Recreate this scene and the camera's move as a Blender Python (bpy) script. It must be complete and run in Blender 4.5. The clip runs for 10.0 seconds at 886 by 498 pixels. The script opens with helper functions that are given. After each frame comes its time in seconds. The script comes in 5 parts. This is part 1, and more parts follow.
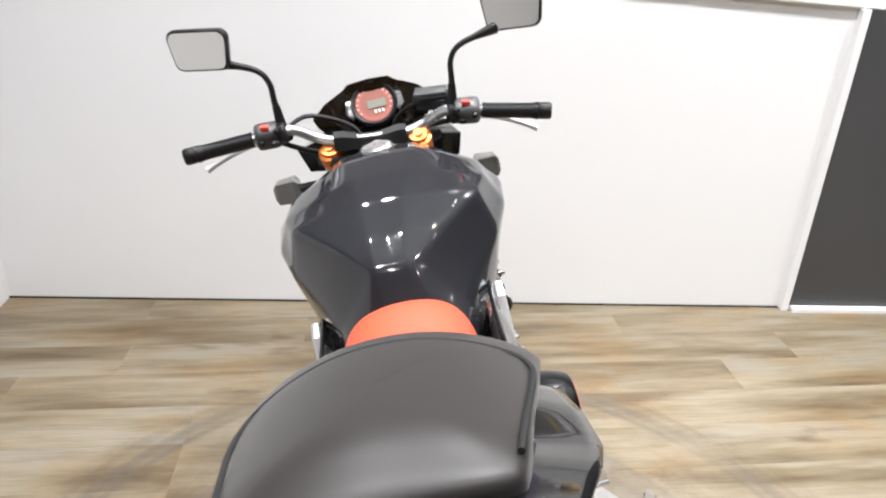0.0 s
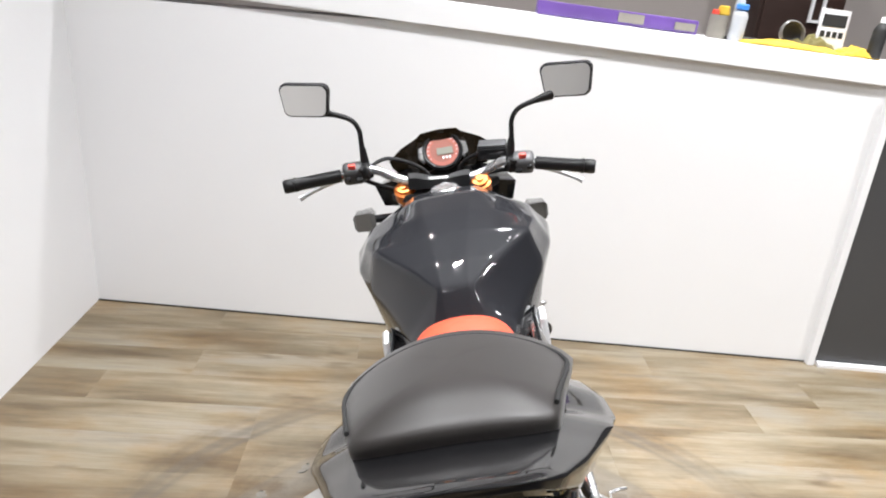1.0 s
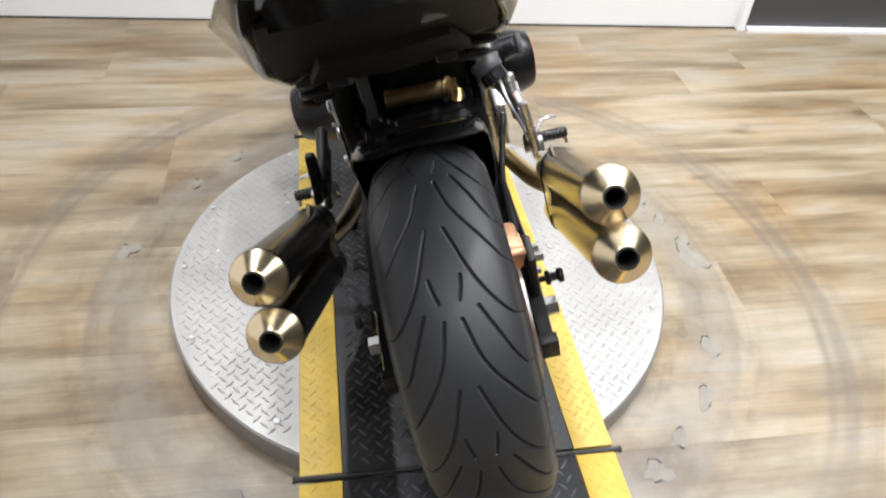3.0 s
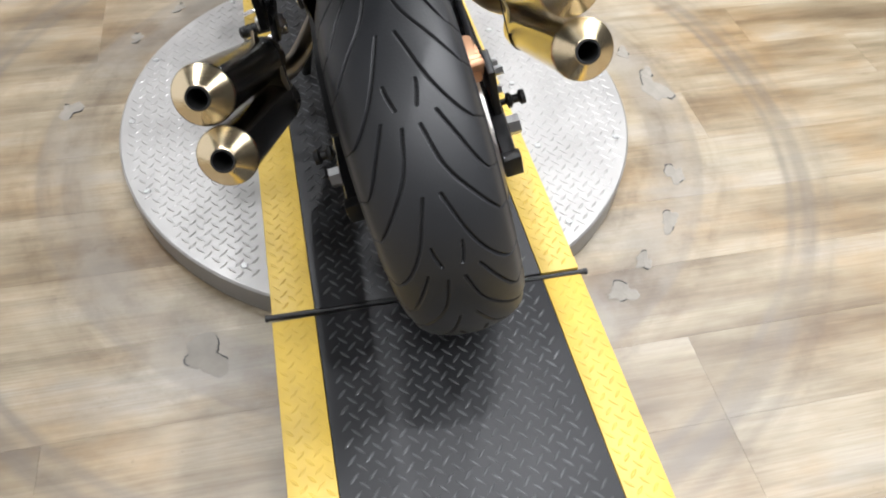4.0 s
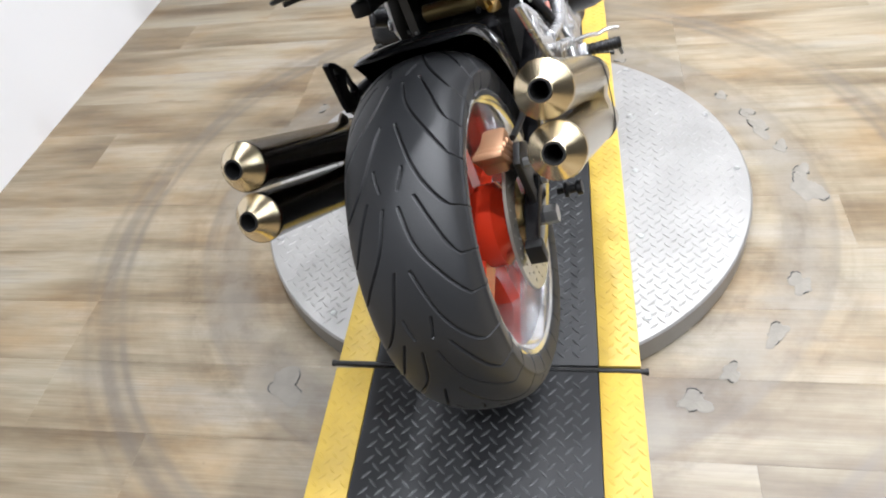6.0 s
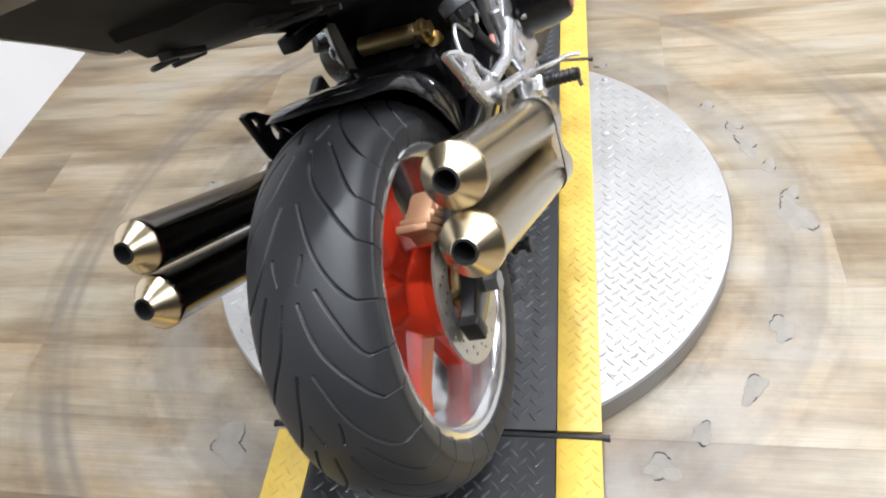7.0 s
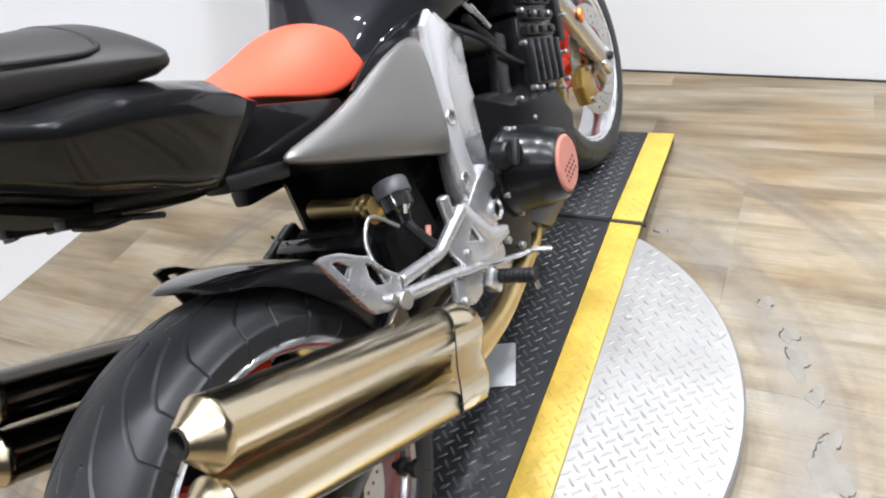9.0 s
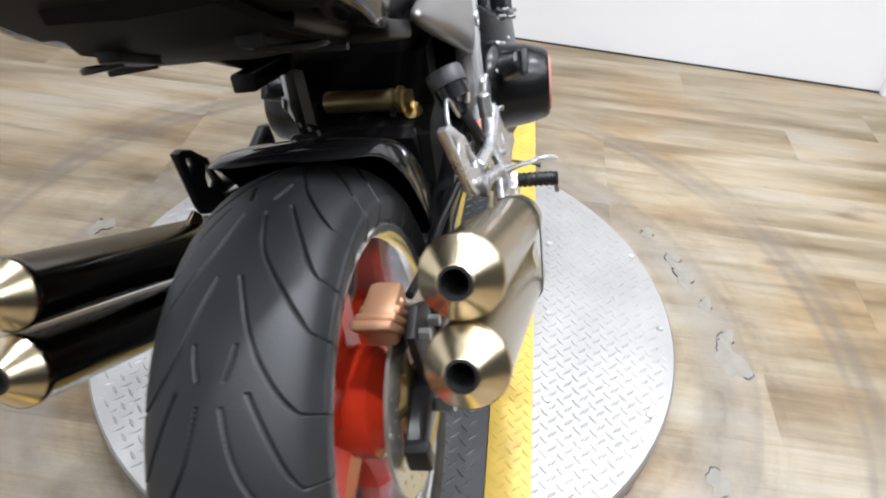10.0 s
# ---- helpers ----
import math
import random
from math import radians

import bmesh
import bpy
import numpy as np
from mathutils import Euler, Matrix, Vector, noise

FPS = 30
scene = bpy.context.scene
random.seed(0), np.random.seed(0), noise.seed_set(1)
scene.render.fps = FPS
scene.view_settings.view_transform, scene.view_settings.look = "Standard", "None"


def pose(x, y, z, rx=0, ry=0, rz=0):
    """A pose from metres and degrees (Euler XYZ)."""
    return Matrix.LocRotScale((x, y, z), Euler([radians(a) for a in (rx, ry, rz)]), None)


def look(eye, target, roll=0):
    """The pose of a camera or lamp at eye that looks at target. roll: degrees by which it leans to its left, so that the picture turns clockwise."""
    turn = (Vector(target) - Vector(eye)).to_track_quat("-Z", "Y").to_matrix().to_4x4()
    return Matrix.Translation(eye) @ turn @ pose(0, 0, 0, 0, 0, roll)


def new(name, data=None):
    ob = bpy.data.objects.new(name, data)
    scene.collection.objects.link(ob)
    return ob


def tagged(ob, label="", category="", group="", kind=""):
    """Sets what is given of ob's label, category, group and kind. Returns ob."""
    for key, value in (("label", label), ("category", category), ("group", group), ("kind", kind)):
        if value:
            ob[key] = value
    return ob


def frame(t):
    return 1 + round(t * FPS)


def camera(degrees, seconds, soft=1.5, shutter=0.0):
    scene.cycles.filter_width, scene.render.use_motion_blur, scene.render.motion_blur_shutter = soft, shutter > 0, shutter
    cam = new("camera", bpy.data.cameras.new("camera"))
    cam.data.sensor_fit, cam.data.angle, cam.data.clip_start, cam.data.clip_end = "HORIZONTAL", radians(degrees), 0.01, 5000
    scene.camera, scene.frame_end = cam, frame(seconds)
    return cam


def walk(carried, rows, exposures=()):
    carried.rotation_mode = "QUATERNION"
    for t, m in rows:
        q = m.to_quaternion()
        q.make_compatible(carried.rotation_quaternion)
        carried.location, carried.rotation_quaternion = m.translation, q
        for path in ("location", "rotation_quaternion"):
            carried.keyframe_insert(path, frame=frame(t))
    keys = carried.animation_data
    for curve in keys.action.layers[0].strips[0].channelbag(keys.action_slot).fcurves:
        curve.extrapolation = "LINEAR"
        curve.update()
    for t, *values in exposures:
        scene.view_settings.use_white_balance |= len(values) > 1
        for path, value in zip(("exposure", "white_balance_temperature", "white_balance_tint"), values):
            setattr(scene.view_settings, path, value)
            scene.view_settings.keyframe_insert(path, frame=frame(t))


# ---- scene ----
cam = camera(65.0, 10.0, 2.0, 0.2)
PATH = [
    (0, (-0.159, -0.313, 1.41), (0.053, 1.488, 0.566), 2.4),
    (0.5, (-0.225, -0.484, 1.472), (-0.064, 1.362, 0.719), 4.2),
    (1, (-0.216, -0.547, 1.485), (-0.121, 1.306, 0.74), 4.8),
    (1.5, (-0.197, -0.552, 1.428), (-0.043, 1.204, 0.483), 5.0),
    (2, (-0.198, -0.571, 1.384), (-0.033, 1.134, 0.352), 4.1),
    (2.5, (-0.185, -0.6, 1.332), (0.023, 1.011, 0.165), 3.0),
    (3, (-0.177, -0.628, 1.268), (0.09, 0.833, -0.072), 3.9),
    (3.2, (-0.172, -0.634, 1.241), (0.107, 0.752, -0.174), 3.5),
    (4.3, (-0.169, -0.698, 1.188), (0.158, 0.48, -0.394), 4.3),
    (4.5, (-0.151, -0.707, 1.204), (0.128, 0.553, -0.324), 1.5),
    (5, (-0.041, -0.73, 1.232), (0.004, 0.643, -0.222), -6.5),
    (5.2, (0.024, -0.749, 1.239), (-0.055, 0.659, -0.179), -5.6),
    (6.3, (0.226, -0.677, 1.237), (-0.206, 0.647, -0.199), -12.0),
    (6.5, (0.237, -0.606, 1.242), (-0.202, 0.694, -0.214), -10.9),
    (7, (0.305, -0.51, 1.242), (-0.115, 0.776, -0.231), -14.1),
    (7.5, (0.43, -0.38, 1.247), (-0.314, 0.859, -0.135), -17.1),
    (8, (0.559, -0.246, 1.255), (-0.238, 1.002, -0.089), -13.4),
    (8.5, (0.63, -0.188, 1.269), (-0.156, 1.134, -0.01), -12.8),
    (9, (0.628, -0.184, 1.235), (-0.242, 1.116, -0.012), -14.6),
    (9.2, (0.593, -0.21, 1.205), (-0.284, 1.029, -0.097), -13.8),
    (9.5, (0.478, -0.255, 1.163), (-0.091, 1.025, -0.265), -1.9),
    (9.6, (0.417, -0.281, 1.148), (-0.023, 1.078, -0.252), 1.9),
    (10, (0.167, -0.396, 1.149), (0.074, 1.1, -0.175), 5.5),
]
walk(cam, [(t, look(eye, target, roll)) for t, eye, target, roll in PATH],
     [(0, 0.09, 6500, 10), (2.5, 0.18, 6450, 10), (4.5, 0.20, 6330, 10), (6.5, 0.20, 6180, 10), (8.5, 0.16, 6130, 10), (10, 0.10, 6130, 10)])

# ---- world and light ----
world = bpy.data.worlds.new("world")
scene.world = world
world.use_nodes = True
world.node_tree.nodes["Background"].inputs[0].default_value = (0.9, 0.92, 1.0, 1)
world.node_tree.nodes["Background"].inputs[1].default_value = 0.15
scene.view_settings.exposure = 0.0


# ---- materials ----
def material(name, colour, rough=0.5, metal=0.0, vary=0.12, scale=8.0, bump=0.0, bump_scale=120.0, stretch=(1, 1, 1), coat=0.0, rough_vary=0.1, spec=0.5):
    """Principled surface with broad and fine variation of colour, roughness and relief."""
    m = bpy.data.materials.new(name)
    m.use_nodes = True
    t = m.node_tree
    p = t.nodes["Principled BSDF"]
    p.inputs["Metallic"].default_value = metal
    p.inputs["Coat Weight"].default_value = coat
    p.inputs["Coat Roughness"].default_value = 0.04
    p.inputs["Specular IOR Level"].default_value = spec
    co = t.nodes.new("ShaderNodeTexCoord")
    mp = t.nodes.new("ShaderNodeMapping")
    mp.inputs["Scale"].default_value = stretch
    t.links.new(co.outputs["Object"], mp.inputs[0])
    broad = t.nodes.new("ShaderNodeTexNoise")
    broad.inputs["Scale"].default_value = scale
    broad.inputs["Detail"].default_value = 5
    t.links.new(mp.outputs[0], broad.inputs[0])
    mix = t.nodes.new("ShaderNodeMix")
    mix.data_type = "RGBA"
    mix.inputs[6].default_value = (*[c * (1 - vary) for c in colour], 1)
    mix.inputs[7].default_value = (*[min(1, c * (1 + vary)) for c in colour], 1)
    t.links.new(broad.outputs[0], mix.inputs[0])
    t.links.new(mix.outputs[2], p.inputs["Base Color"])
    mr = t.nodes.new("ShaderNodeMapRange")
    mr.inputs[3].default_value = max(0.02, rough - rough_vary * rough)
    mr.inputs[4].default_value = min(1.0, rough + rough_vary * rough)
    t.links.new(broad.outputs[0], mr.inputs[0])
    t.links.new(mr.outputs[0], p.inputs["Roughness"])
    if bump:
        fine = t.nodes.new("ShaderNodeTexNoise")
        fine.inputs["Scale"].default_value = bump_scale
        fine.inputs["Detail"].default_value = 3
        t.links.new(mp.outputs[0], fine.inputs[0])
        b = t.nodes.new("ShaderNodeBump")
        b.inputs["Strength"].default_value = bump
        b.inputs["Distance"].default_value = 0.002
        t.links.new(fine.outputs[0], b.inputs["Height"])
        t.links.new(b.outputs[0], p.inputs["Normal"])
    return m


WHITE = material("white wall paint", (0.80, 0.80, 0.81), 0.6, vary=0.02, scale=2, bump=0.08, bump_scale=60)
GREY_WALL = material("dark grey panel", (0.055, 0.055, 0.058), 0.45, vary=0.15, scale=1.5)
TAUPE = material("taupe wall paint", (0.42, 0.38, 0.36), 0.7, vary=0.04, scale=2)
STEEL = material("aluminium tread plate", (0.285, 0.278, 0.268), 0.42, 0.6, vary=0.25, scale=9, bump=0.05, bump_scale=200)
YELLOW = material("yellow painted tread plate", (0.44, 0.30, 0.042), 0.5, vary=0.30, scale=14, bump=0.05)
BLACK_PLATE = material("worn black tread plate", (0.016, 0.0165, 0.018), 0.5, 0.05, vary=0.35, scale=9, bump=0.06, spec=0.3)
RUBBER = material("tyre rubber", (0.0160, 0.0170, 0.0192), 0.50, vary=0.2, scale=12, bump=0.12, bump_scale=300)
# Darker unworn rubber for groove floors, with the grooves' shade in its colour.
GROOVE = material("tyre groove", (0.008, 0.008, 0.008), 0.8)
GLOSS = material("black gloss paint", (0.0035, 0.0035, 0.0042), 0.5, vary=0.2, scale=5, coat=1.0, spec=0.1)
METALLIC = material("dark metallic tank paint", (0.013, 0.0135, 0.0165), 0.5, 0.0, vary=0.2, scale=400, coat=1.0, spec=0.12)
SATIN = material("grey satin side cover", (0.195, 0.188, 0.180), 0.32, 0.6, vary=0.08, scale=5, bump=0.03, bump_scale=500)
PLASTIC = material("black plastic", (0.0075, 0.0075, 0.0082), 0.42, vary=0.2, scale=20, bump=0.1, bump_scale=350, spec=0.32)
VINYL = material("black seat vinyl", (0.019, 0.0163, 0.015), 0.43, vary=0.2, scale=6, bump=0.06, bump_scale=700, spec=0.5)
RED_VINYL = material("red seat vinyl", (0.66, 0.085, 0.038), 0.5, vary=0.08, scale=7, bump=0.05, bump_scale=700)
ORANGE = material("red orange wheel paint", (0.50, 0.030, 0.009), 0.26, vary=0.1, scale=6, coat=0.4)
ALU = material("silver frame aluminium", (0.60, 0.60, 0.61), 0.27, 0.85, vary=0.08, scale=12, bump=0.04, bump_scale=300)
CHROME = material("polished rim", (0.74, 0.745, 0.76), 0.16, 0.85, vary=0.06, scale=8)
BRASS = material("heat tinted polished muffler", (0.74, 0.65, 0.47), 0.18, 1.0, vary=0.10, scale=3, stretch=(1, 1, 1), bump=0.02, bump_scale=60)
GOLD = material("gold anodised", (0.40, 0.27, 0.075), 0.3, 0.9, vary=0.1)
BRONZE = material("bronze shock body", (0.36, 0.28, 0.13), 0.32, 0.85, vary=0.1)
ENGINE = material("black engine casting", (0.0065, 0.0065, 0.007), 0.24, 0.0, vary=0.25, scale=25, bump=0.12, bump_scale=250, spec=0.25)
BOLT = material("zinc bolts", (0.42, 0.42, 0.42), 0.35, 0.9, vary=0.1, scale=60)
DARK = material("dark interior", (0.006, 0.006, 0.006), 0.7)
MIRROR = material("mirror glass", (0.85, 0.85, 0.85), 0.02, 1.0, vary=0.0)
RED_DISC = material("faded red cover insert", (0.43, 0.17, 0.13), 0.6, vary=0.15, scale=40)
FORK_ORANGE = material("orange anodised cap", (0.72, 0.22, 0.05), 0.36, 0.6, vary=0.1)


GLOSS.node_tree.nodes["Principled BSDF"].inputs["Coat IOR"].default_value = 1.40
for soft, amount in ((VINYL, 0.14), (RUBBER, 0.05)):
    soft.node_tree.nodes["Principled BSDF"].inputs["Sheen Weight"].default_value = amount
    soft.node_tree.nodes["Principled BSDF"].inputs["Sheen Roughness"].default_value = 0.4


# ---- mesh helpers ----
def part(name, bm, mat, parent=None, label="", smooth=True, angle=35, at=None):
    me = bpy.data.meshes.new(name)
    bmesh.ops.recalc_face_normals(bm, faces=bm.faces)
    bm.to_mesh(me)
    bm.free()
    me.materials.append(mat)
    if smooth:
        for p in me.polygons:
            p.use_smooth = True
        me.set_sharp_from_angle(angle=radians(angle))
    ob = new(name, me)
    if parent:
        ob.parent = parent
    if at is not None:
        ob.matrix_basis = at
    if label:
        ob["label"] = label
    return ob


def thing(name, m=None, **tags):
    ob = new(name)
    ob.empty_display_size = 0.1
    if m is not None:
        ob.matrix_basis = m
    return tagged(ob, **tags)


def add_box(bm, centre, size, turn=(0, 0, 0), bevel=0.0, segs=2):
    r = bmesh.ops.create_cube(bm, size=1.0, matrix=pose(*centre, *turn) @ Matrix.Diagonal((*size, 1)))
    if bevel:
        es = list({e for v in r["verts"] for e in v.link_edges})
        bmesh.ops.bevel(bm, geom=es, offset=bevel, segments=segs, affect="EDGES", profile=0.5)
    return bm


def box(centre, size, turn=(0, 0, 0), bevel=0.0, segs=2):
    return add_box(bmesh.new(), centre, size, turn, bevel, segs)


def frame_of(p0, p1):
    p0, p1 = Vector(p0), Vector(p1)
    return Matrix.Translation(p0) @ (p1 - p0).to_track_quat("Z", "Y").to_matrix().to_4x4(), (p1 - p0).length


def add_lathe(bm, m, profile, segs=32, closed=False):
    """Turns a profile of (radius, height) round the z axis of m."""
    rings = []
    for r, h in profile:
        if r < 1e-6:
            rings.append([bm.verts.new(m @ Vector((0, 0, h)))])
        else:
            rings.append([bm.verts.new(m @ Vector((r * math.cos(a), r * math.sin(a), h))) for a in (2 * math.pi * k / segs for k in range(segs))])
    pairs = list(zip(rings, rings[1:])) + ([(rings[-1], rings[0])] if closed else [])
    for a, b in pairs:
        for k in range(segs):
            vs = [a[k % len(a)], a[(k + 1) % segs % len(a)], b[(k + 1) % segs % len(b)], b[k % len(b)]]
            vs = list(dict.fromkeys(vs))
            if len(vs) > 2:
                bm.faces.new(vs)
    return bm


def lathe(p0, p1, profile, segs=32, closed=False):
    m, _ = frame_of(p0, p1)
    return add_lathe(bmesh.new(), m, profile, segs, closed)


def add_rod(bm, p0, p1, r0, r1=None, segs=16, bevel=0.0):
    m, n = frame_of(p0, p1)
    r1 = r0 if r1 is None else r1
    b = min(bevel, n * 0.4, r0 * 0.9, r1 * 0.9)
    prof = [(0, 0), (r0 - b, 0)] + ([(r0, b)] if b else []) + ([(r1, n - b)] if b else []) + [(r1 - b, n), (0, n)]
    return add_lathe(bm, m, prof, segs)


def rod(p0, p1, r0, r1=None, segs=16, bevel=0.0):
    return add_rod(bmesh.new(), p0, p1, r0, r1, segs, bevel)


def smooth_path(pts, n=8):
    """Catmull-Rom points through pts."""
    pts = [Vector(p) for p in pts]
    ext = [2 * pts[0] - pts[1]] + pts + [2 * pts[-1] - pts[-2]]
    out = []
    for k in range(len(pts) - 1):
        a, b, c, d = ext[k:k + 4]
        for i in range(n):
            t = i / n
            out.append(0.5 * (2 * b + (c - a) * t + (2 * a - 5 * b + 4 * c - d) * t * t + (3 * b - a - 3 * c + d) * t ** 3))
    return out + [pts[-1]]


def add_tube(bm, pts, r, segs=10, n=8, rounded=True):
    path = smooth_path(pts, n) if rounded else [Vector(p) for p in pts]
    radii = r if isinstance(r, (list, tuple)) else [r]
    rings, up = [], None
    for k, p in enumerate(path):
        d = (path[min(k + 1, len(path) - 1)] - path[max(k - 1, 0)]).normalized()
        if up is None:
            up = d.orthogonal().normalized()
        up = (up - d * up.dot(d)).normalized()
        side = d.cross(up)
        f = k / (len(path) - 1) * (len(radii) - 1)
        i = min(int(f), len(radii) - 2) if len(radii) > 1 else 0
        rr = radii[0] if len(radii) == 1 else radii[i] + (radii[i + 1] - radii[i]) * (f - i)
        rings.append([bm.verts.new(p + rr * (math.cos(a) * up + math.sin(a) * side)) for a in (2 * math.pi * j / segs for j in range(segs))])
    for a, b in zip(rings, rings[1:]):
        for j in range(segs):
            bm.faces.new((a[j], a[(j + 1) % segs], b[(j + 1) % segs], b[j]))
    bm.faces.new(rings[0][::-1])
    bm.faces.new(rings[-1])
    return bm


def tube(pts, r, segs=10, n=8, rounded=True):
    return add_tube(bmesh.new(), pts, r, segs, n, rounded)


def add_loft(bm, rings, caps=True, closed=True):
    """Skin through rings of equally many points."""
    vs = [[bm.verts.new(p) for p in ring] for ring in rings]
    n = len(vs[0])
    for a, b in zip(vs, vs[1:]):
        for j in range(n if closed else n - 1):
            bm.faces.new((a[j], a[(j + 1) % n], b[(j + 1) % n], b[j]))
    if caps and closed:
        bm.faces.new(vs[0][::-1])
        bm.faces.new(vs[-1])
    return bm


def loft(rings, caps=True, closed=True):
    return add_loft(bmesh.new(), rings, caps, closed)


def add_plate(bm, outline, thick, m=None, holes=(), bevel=0.0):
    """A flat plate: an outline in (u, v) of the plane of m, thickness along its normal; holes as further outlines."""
    m = m or Matrix()
    vs = []
    for loop in (outline, *holes):
        ring = [bm.verts.new((u, v, -thick / 2)) for u, v in loop]
        vs.append([bm.edges.new((ring[k], ring[(k + 1) % len(ring)])) for k in range(len(ring))])
    es = [e for l in vs for e in l]
    r = bmesh.ops.triangle_fill(bm, use_beauty=True, use_dissolve=True, edges=es)
    faces = [g for g in r["geom"] if isinstance(g, bmesh.types.BMFace)]
    ex = bmesh.ops.extrude_face_region(bm, geom=faces)
    top = [g for g in ex["geom"] if isinstance(g, bmesh.types.BMVert)]
    bmesh.ops.translate(bm, verts=top, vec=(0, 0, thick))
    allv = {v for e in es for v in e.verts} | set(top)
    if bevel:
        rim = [e for e in {e for v in allv for e in v.link_edges} if e.is_valid and len(e.link_faces) == 2 and abs(e.verts[0].co.z - e.verts[1].co.z) < 1e-6
               and e.calc_face_angle(0) > 1.0]
        b = bmesh.ops.bevel(bm, geom=rim, offset=bevel, segments=2, affect="EDGES", profile=0.5)
        allv = {v for v in allv if v.is_valid} | set(b["verts"])
    bmesh.ops.transform(bm, matrix=m, verts=list(allv))
    return bm


def plate(outline, thick, m=None, holes=(), bevel=0.0):
    return add_plate(bmesh.new(), outline, thick, m, holes, bevel)


SIDE = Matrix(((0, 0, 1, 0), (1, 0, 0, 0), (0, 1, 0, 0), (0, 0, 0, 1)))  # (u, v) -> (y, z), normal along x


def side_plane(x, turn_z=0.0, turn_y=0.0):
    return Matrix.Translation((x, 0, 0)) @ Matrix.Rotation(radians(turn_z), 4, "Z") @ Matrix.Rotation(radians(turn_y), 4, "Y") @ SIDE


def circle(u, v, r, n=16):
    return [(u + r * math.cos(2 * math.pi * k / n), v + r * math.sin(2 * math.pi * k / n)) for k in range(n)]


def structure(name, bm, mat, label, category, smooth=False):
    return tagged(part(name, bm, mat, smooth=smooth), label, category, kind="structure")


def subdivided(ob, levels=2):
    mod = ob.modifiers.new("subdivision", "SUBSURF")
    mod.levels = mod.render_levels = levels
    return ob


COPPER = material("bronze caliper", (0.40, 0.22, 0.125), 0.42, 0.55, vary=0.12, scale=20)
CHAIN = material("dark oily chain", (0.06, 0.058, 0.055), 0.4, 0.8, vary=0.2, scale=60)
BRASS_DULL = material("tinted exhaust steel", (0.66, 0.49, 0.22), 0.3, 0.95, vary=0.2, scale=10)
# The left pair's dark reflections, put into its base colour.
BRASS_SHADED = material("polished muffler with dark reflections in its colour", (0.105, 0.092, 0.076), 0.16, 1.0, vary=0.2, scale=5)
BRASS_BRUSHED = material("brushed gold cone", (0.78, 0.655, 0.44), 0.25, 1.0, vary=0.1, scale=12)
BLACK_PIPE = material("sooty outlet", (0.012, 0.012, 0.012), 0.6, 0.3, vary=0.2, scale=30)
SMOKE = material("smoked lens", (0.010, 0.010, 0.010), 0.1, vary=0.1, coat=0.3, spec=0.3)
FRAME_BRIGHT = material("bright satin aluminium", (0.66, 0.66, 0.67), 0.36, 0.6, vary=0.05, scale=9, bump=0.03, bump_scale=300)
ENGINE_RIB = material("worn engine fins", (0.022, 0.022, 0.024), 0.28, 0.3, vary=0.3, scale=30, bump=0.1, bump_scale=250)
PLASTIC_GREY = material("dark grey plastic", (0.055, 0.055, 0.058), 0.45, vary=0.15, scale=30, bump=0.08, bump_scale=350)
BUTTON_RED = material("red plastic", (0.70, 0.06, 0.04), 0.4, vary=0.05)
SMOKE_GREY = material("smoked grey lens", (0.12, 0.115, 0.11), 0.25, vary=0.1, coat=0.3)
DIAL_RED = material("red dial ring", (0.34, 0.12, 0.095), 0.7, vary=0.05, spec=0.15)
DIAL_PALE = material("dull red dial", (0.25, 0.105, 0.085), 0.7, vary=0.05, spec=0.15)
LCD = material("display grey", (0.19, 0.19, 0.16), 0.6, vary=0.05, spec=0.2)
SCREEN = material("smoked screen", (0.030, 0.020, 0.010), 0.08, vary=0.1, coat=0.8)
WORN = material("worn lug tops", (0.070, 0.072, 0.075), 0.38, 0.5, vary=0.35, scale=9, bump=0.05)
CEILING = material("dark painted ceiling", (0.022, 0.022, 0.024), 0.8, vary=0.1, scale=3)
PALE_PAPER = material("pale paper label", (0.24, 0.22, 0.19), 0.7, vary=0.25, scale=18)
PURPLE = material("purple paper sleeve", (0.12, 0.06, 0.26), 0.45, vary=0.35, scale=9)
CLOTH_YELLOW = material("yellow cloth", (0.62, 0.40, 0.04), 0.9, vary=0.25, scale=20, bump=0.3, bump_scale=200)
CLOTH_OLIVE = material("olive cloth", (0.16, 0.14, 0.05), 0.9, vary=0.25, scale=20, bump=0.3, bump_scale=200)
BROWN = material("dark brown wood cabinet", (0.035, 0.018, 0.014), 0.4, vary=0.3, scale=4, stretch=(1, 1, 6))
BLUE_CAP = material("blue plastic cap", (0.06, 0.25, 0.70), 0.35, vary=0.05)
CLEAR = material("clear plastic bottle", (0.50, 0.52, 0.55), 0.15, vary=0.1, coat=0.5)
SWITCH_GREY = material("grey switch plastic", (0.13, 0.13, 0.135), 0.45, vary=0.15, scale=40, bump=0.1, bump_scale=350)
INK = material("black print", (0.02, 0.02, 0.02), 0.6)
GREY_ROOM = material("dark grey studio wall", (0.07, 0.07, 0.072), 0.7, vary=0.04, scale=2)
# Dark colour standing in for shade on the left collector and pipe; also stays.
DARK_STEEL = material("dark brown steel", (0.10, 0.08, 0.055), 0.34, 0.9, vary=0.3, scale=12)
UNDER = material("matt black under tray", (0.005, 0.005, 0.005), 0.6, vary=0.2, scale=20, spec=0.15)
PLATE_GREY = material("dull grey sheet steel", (0.42, 0.42, 0.43), 0.45, 0.4, vary=0.15, scale=20)


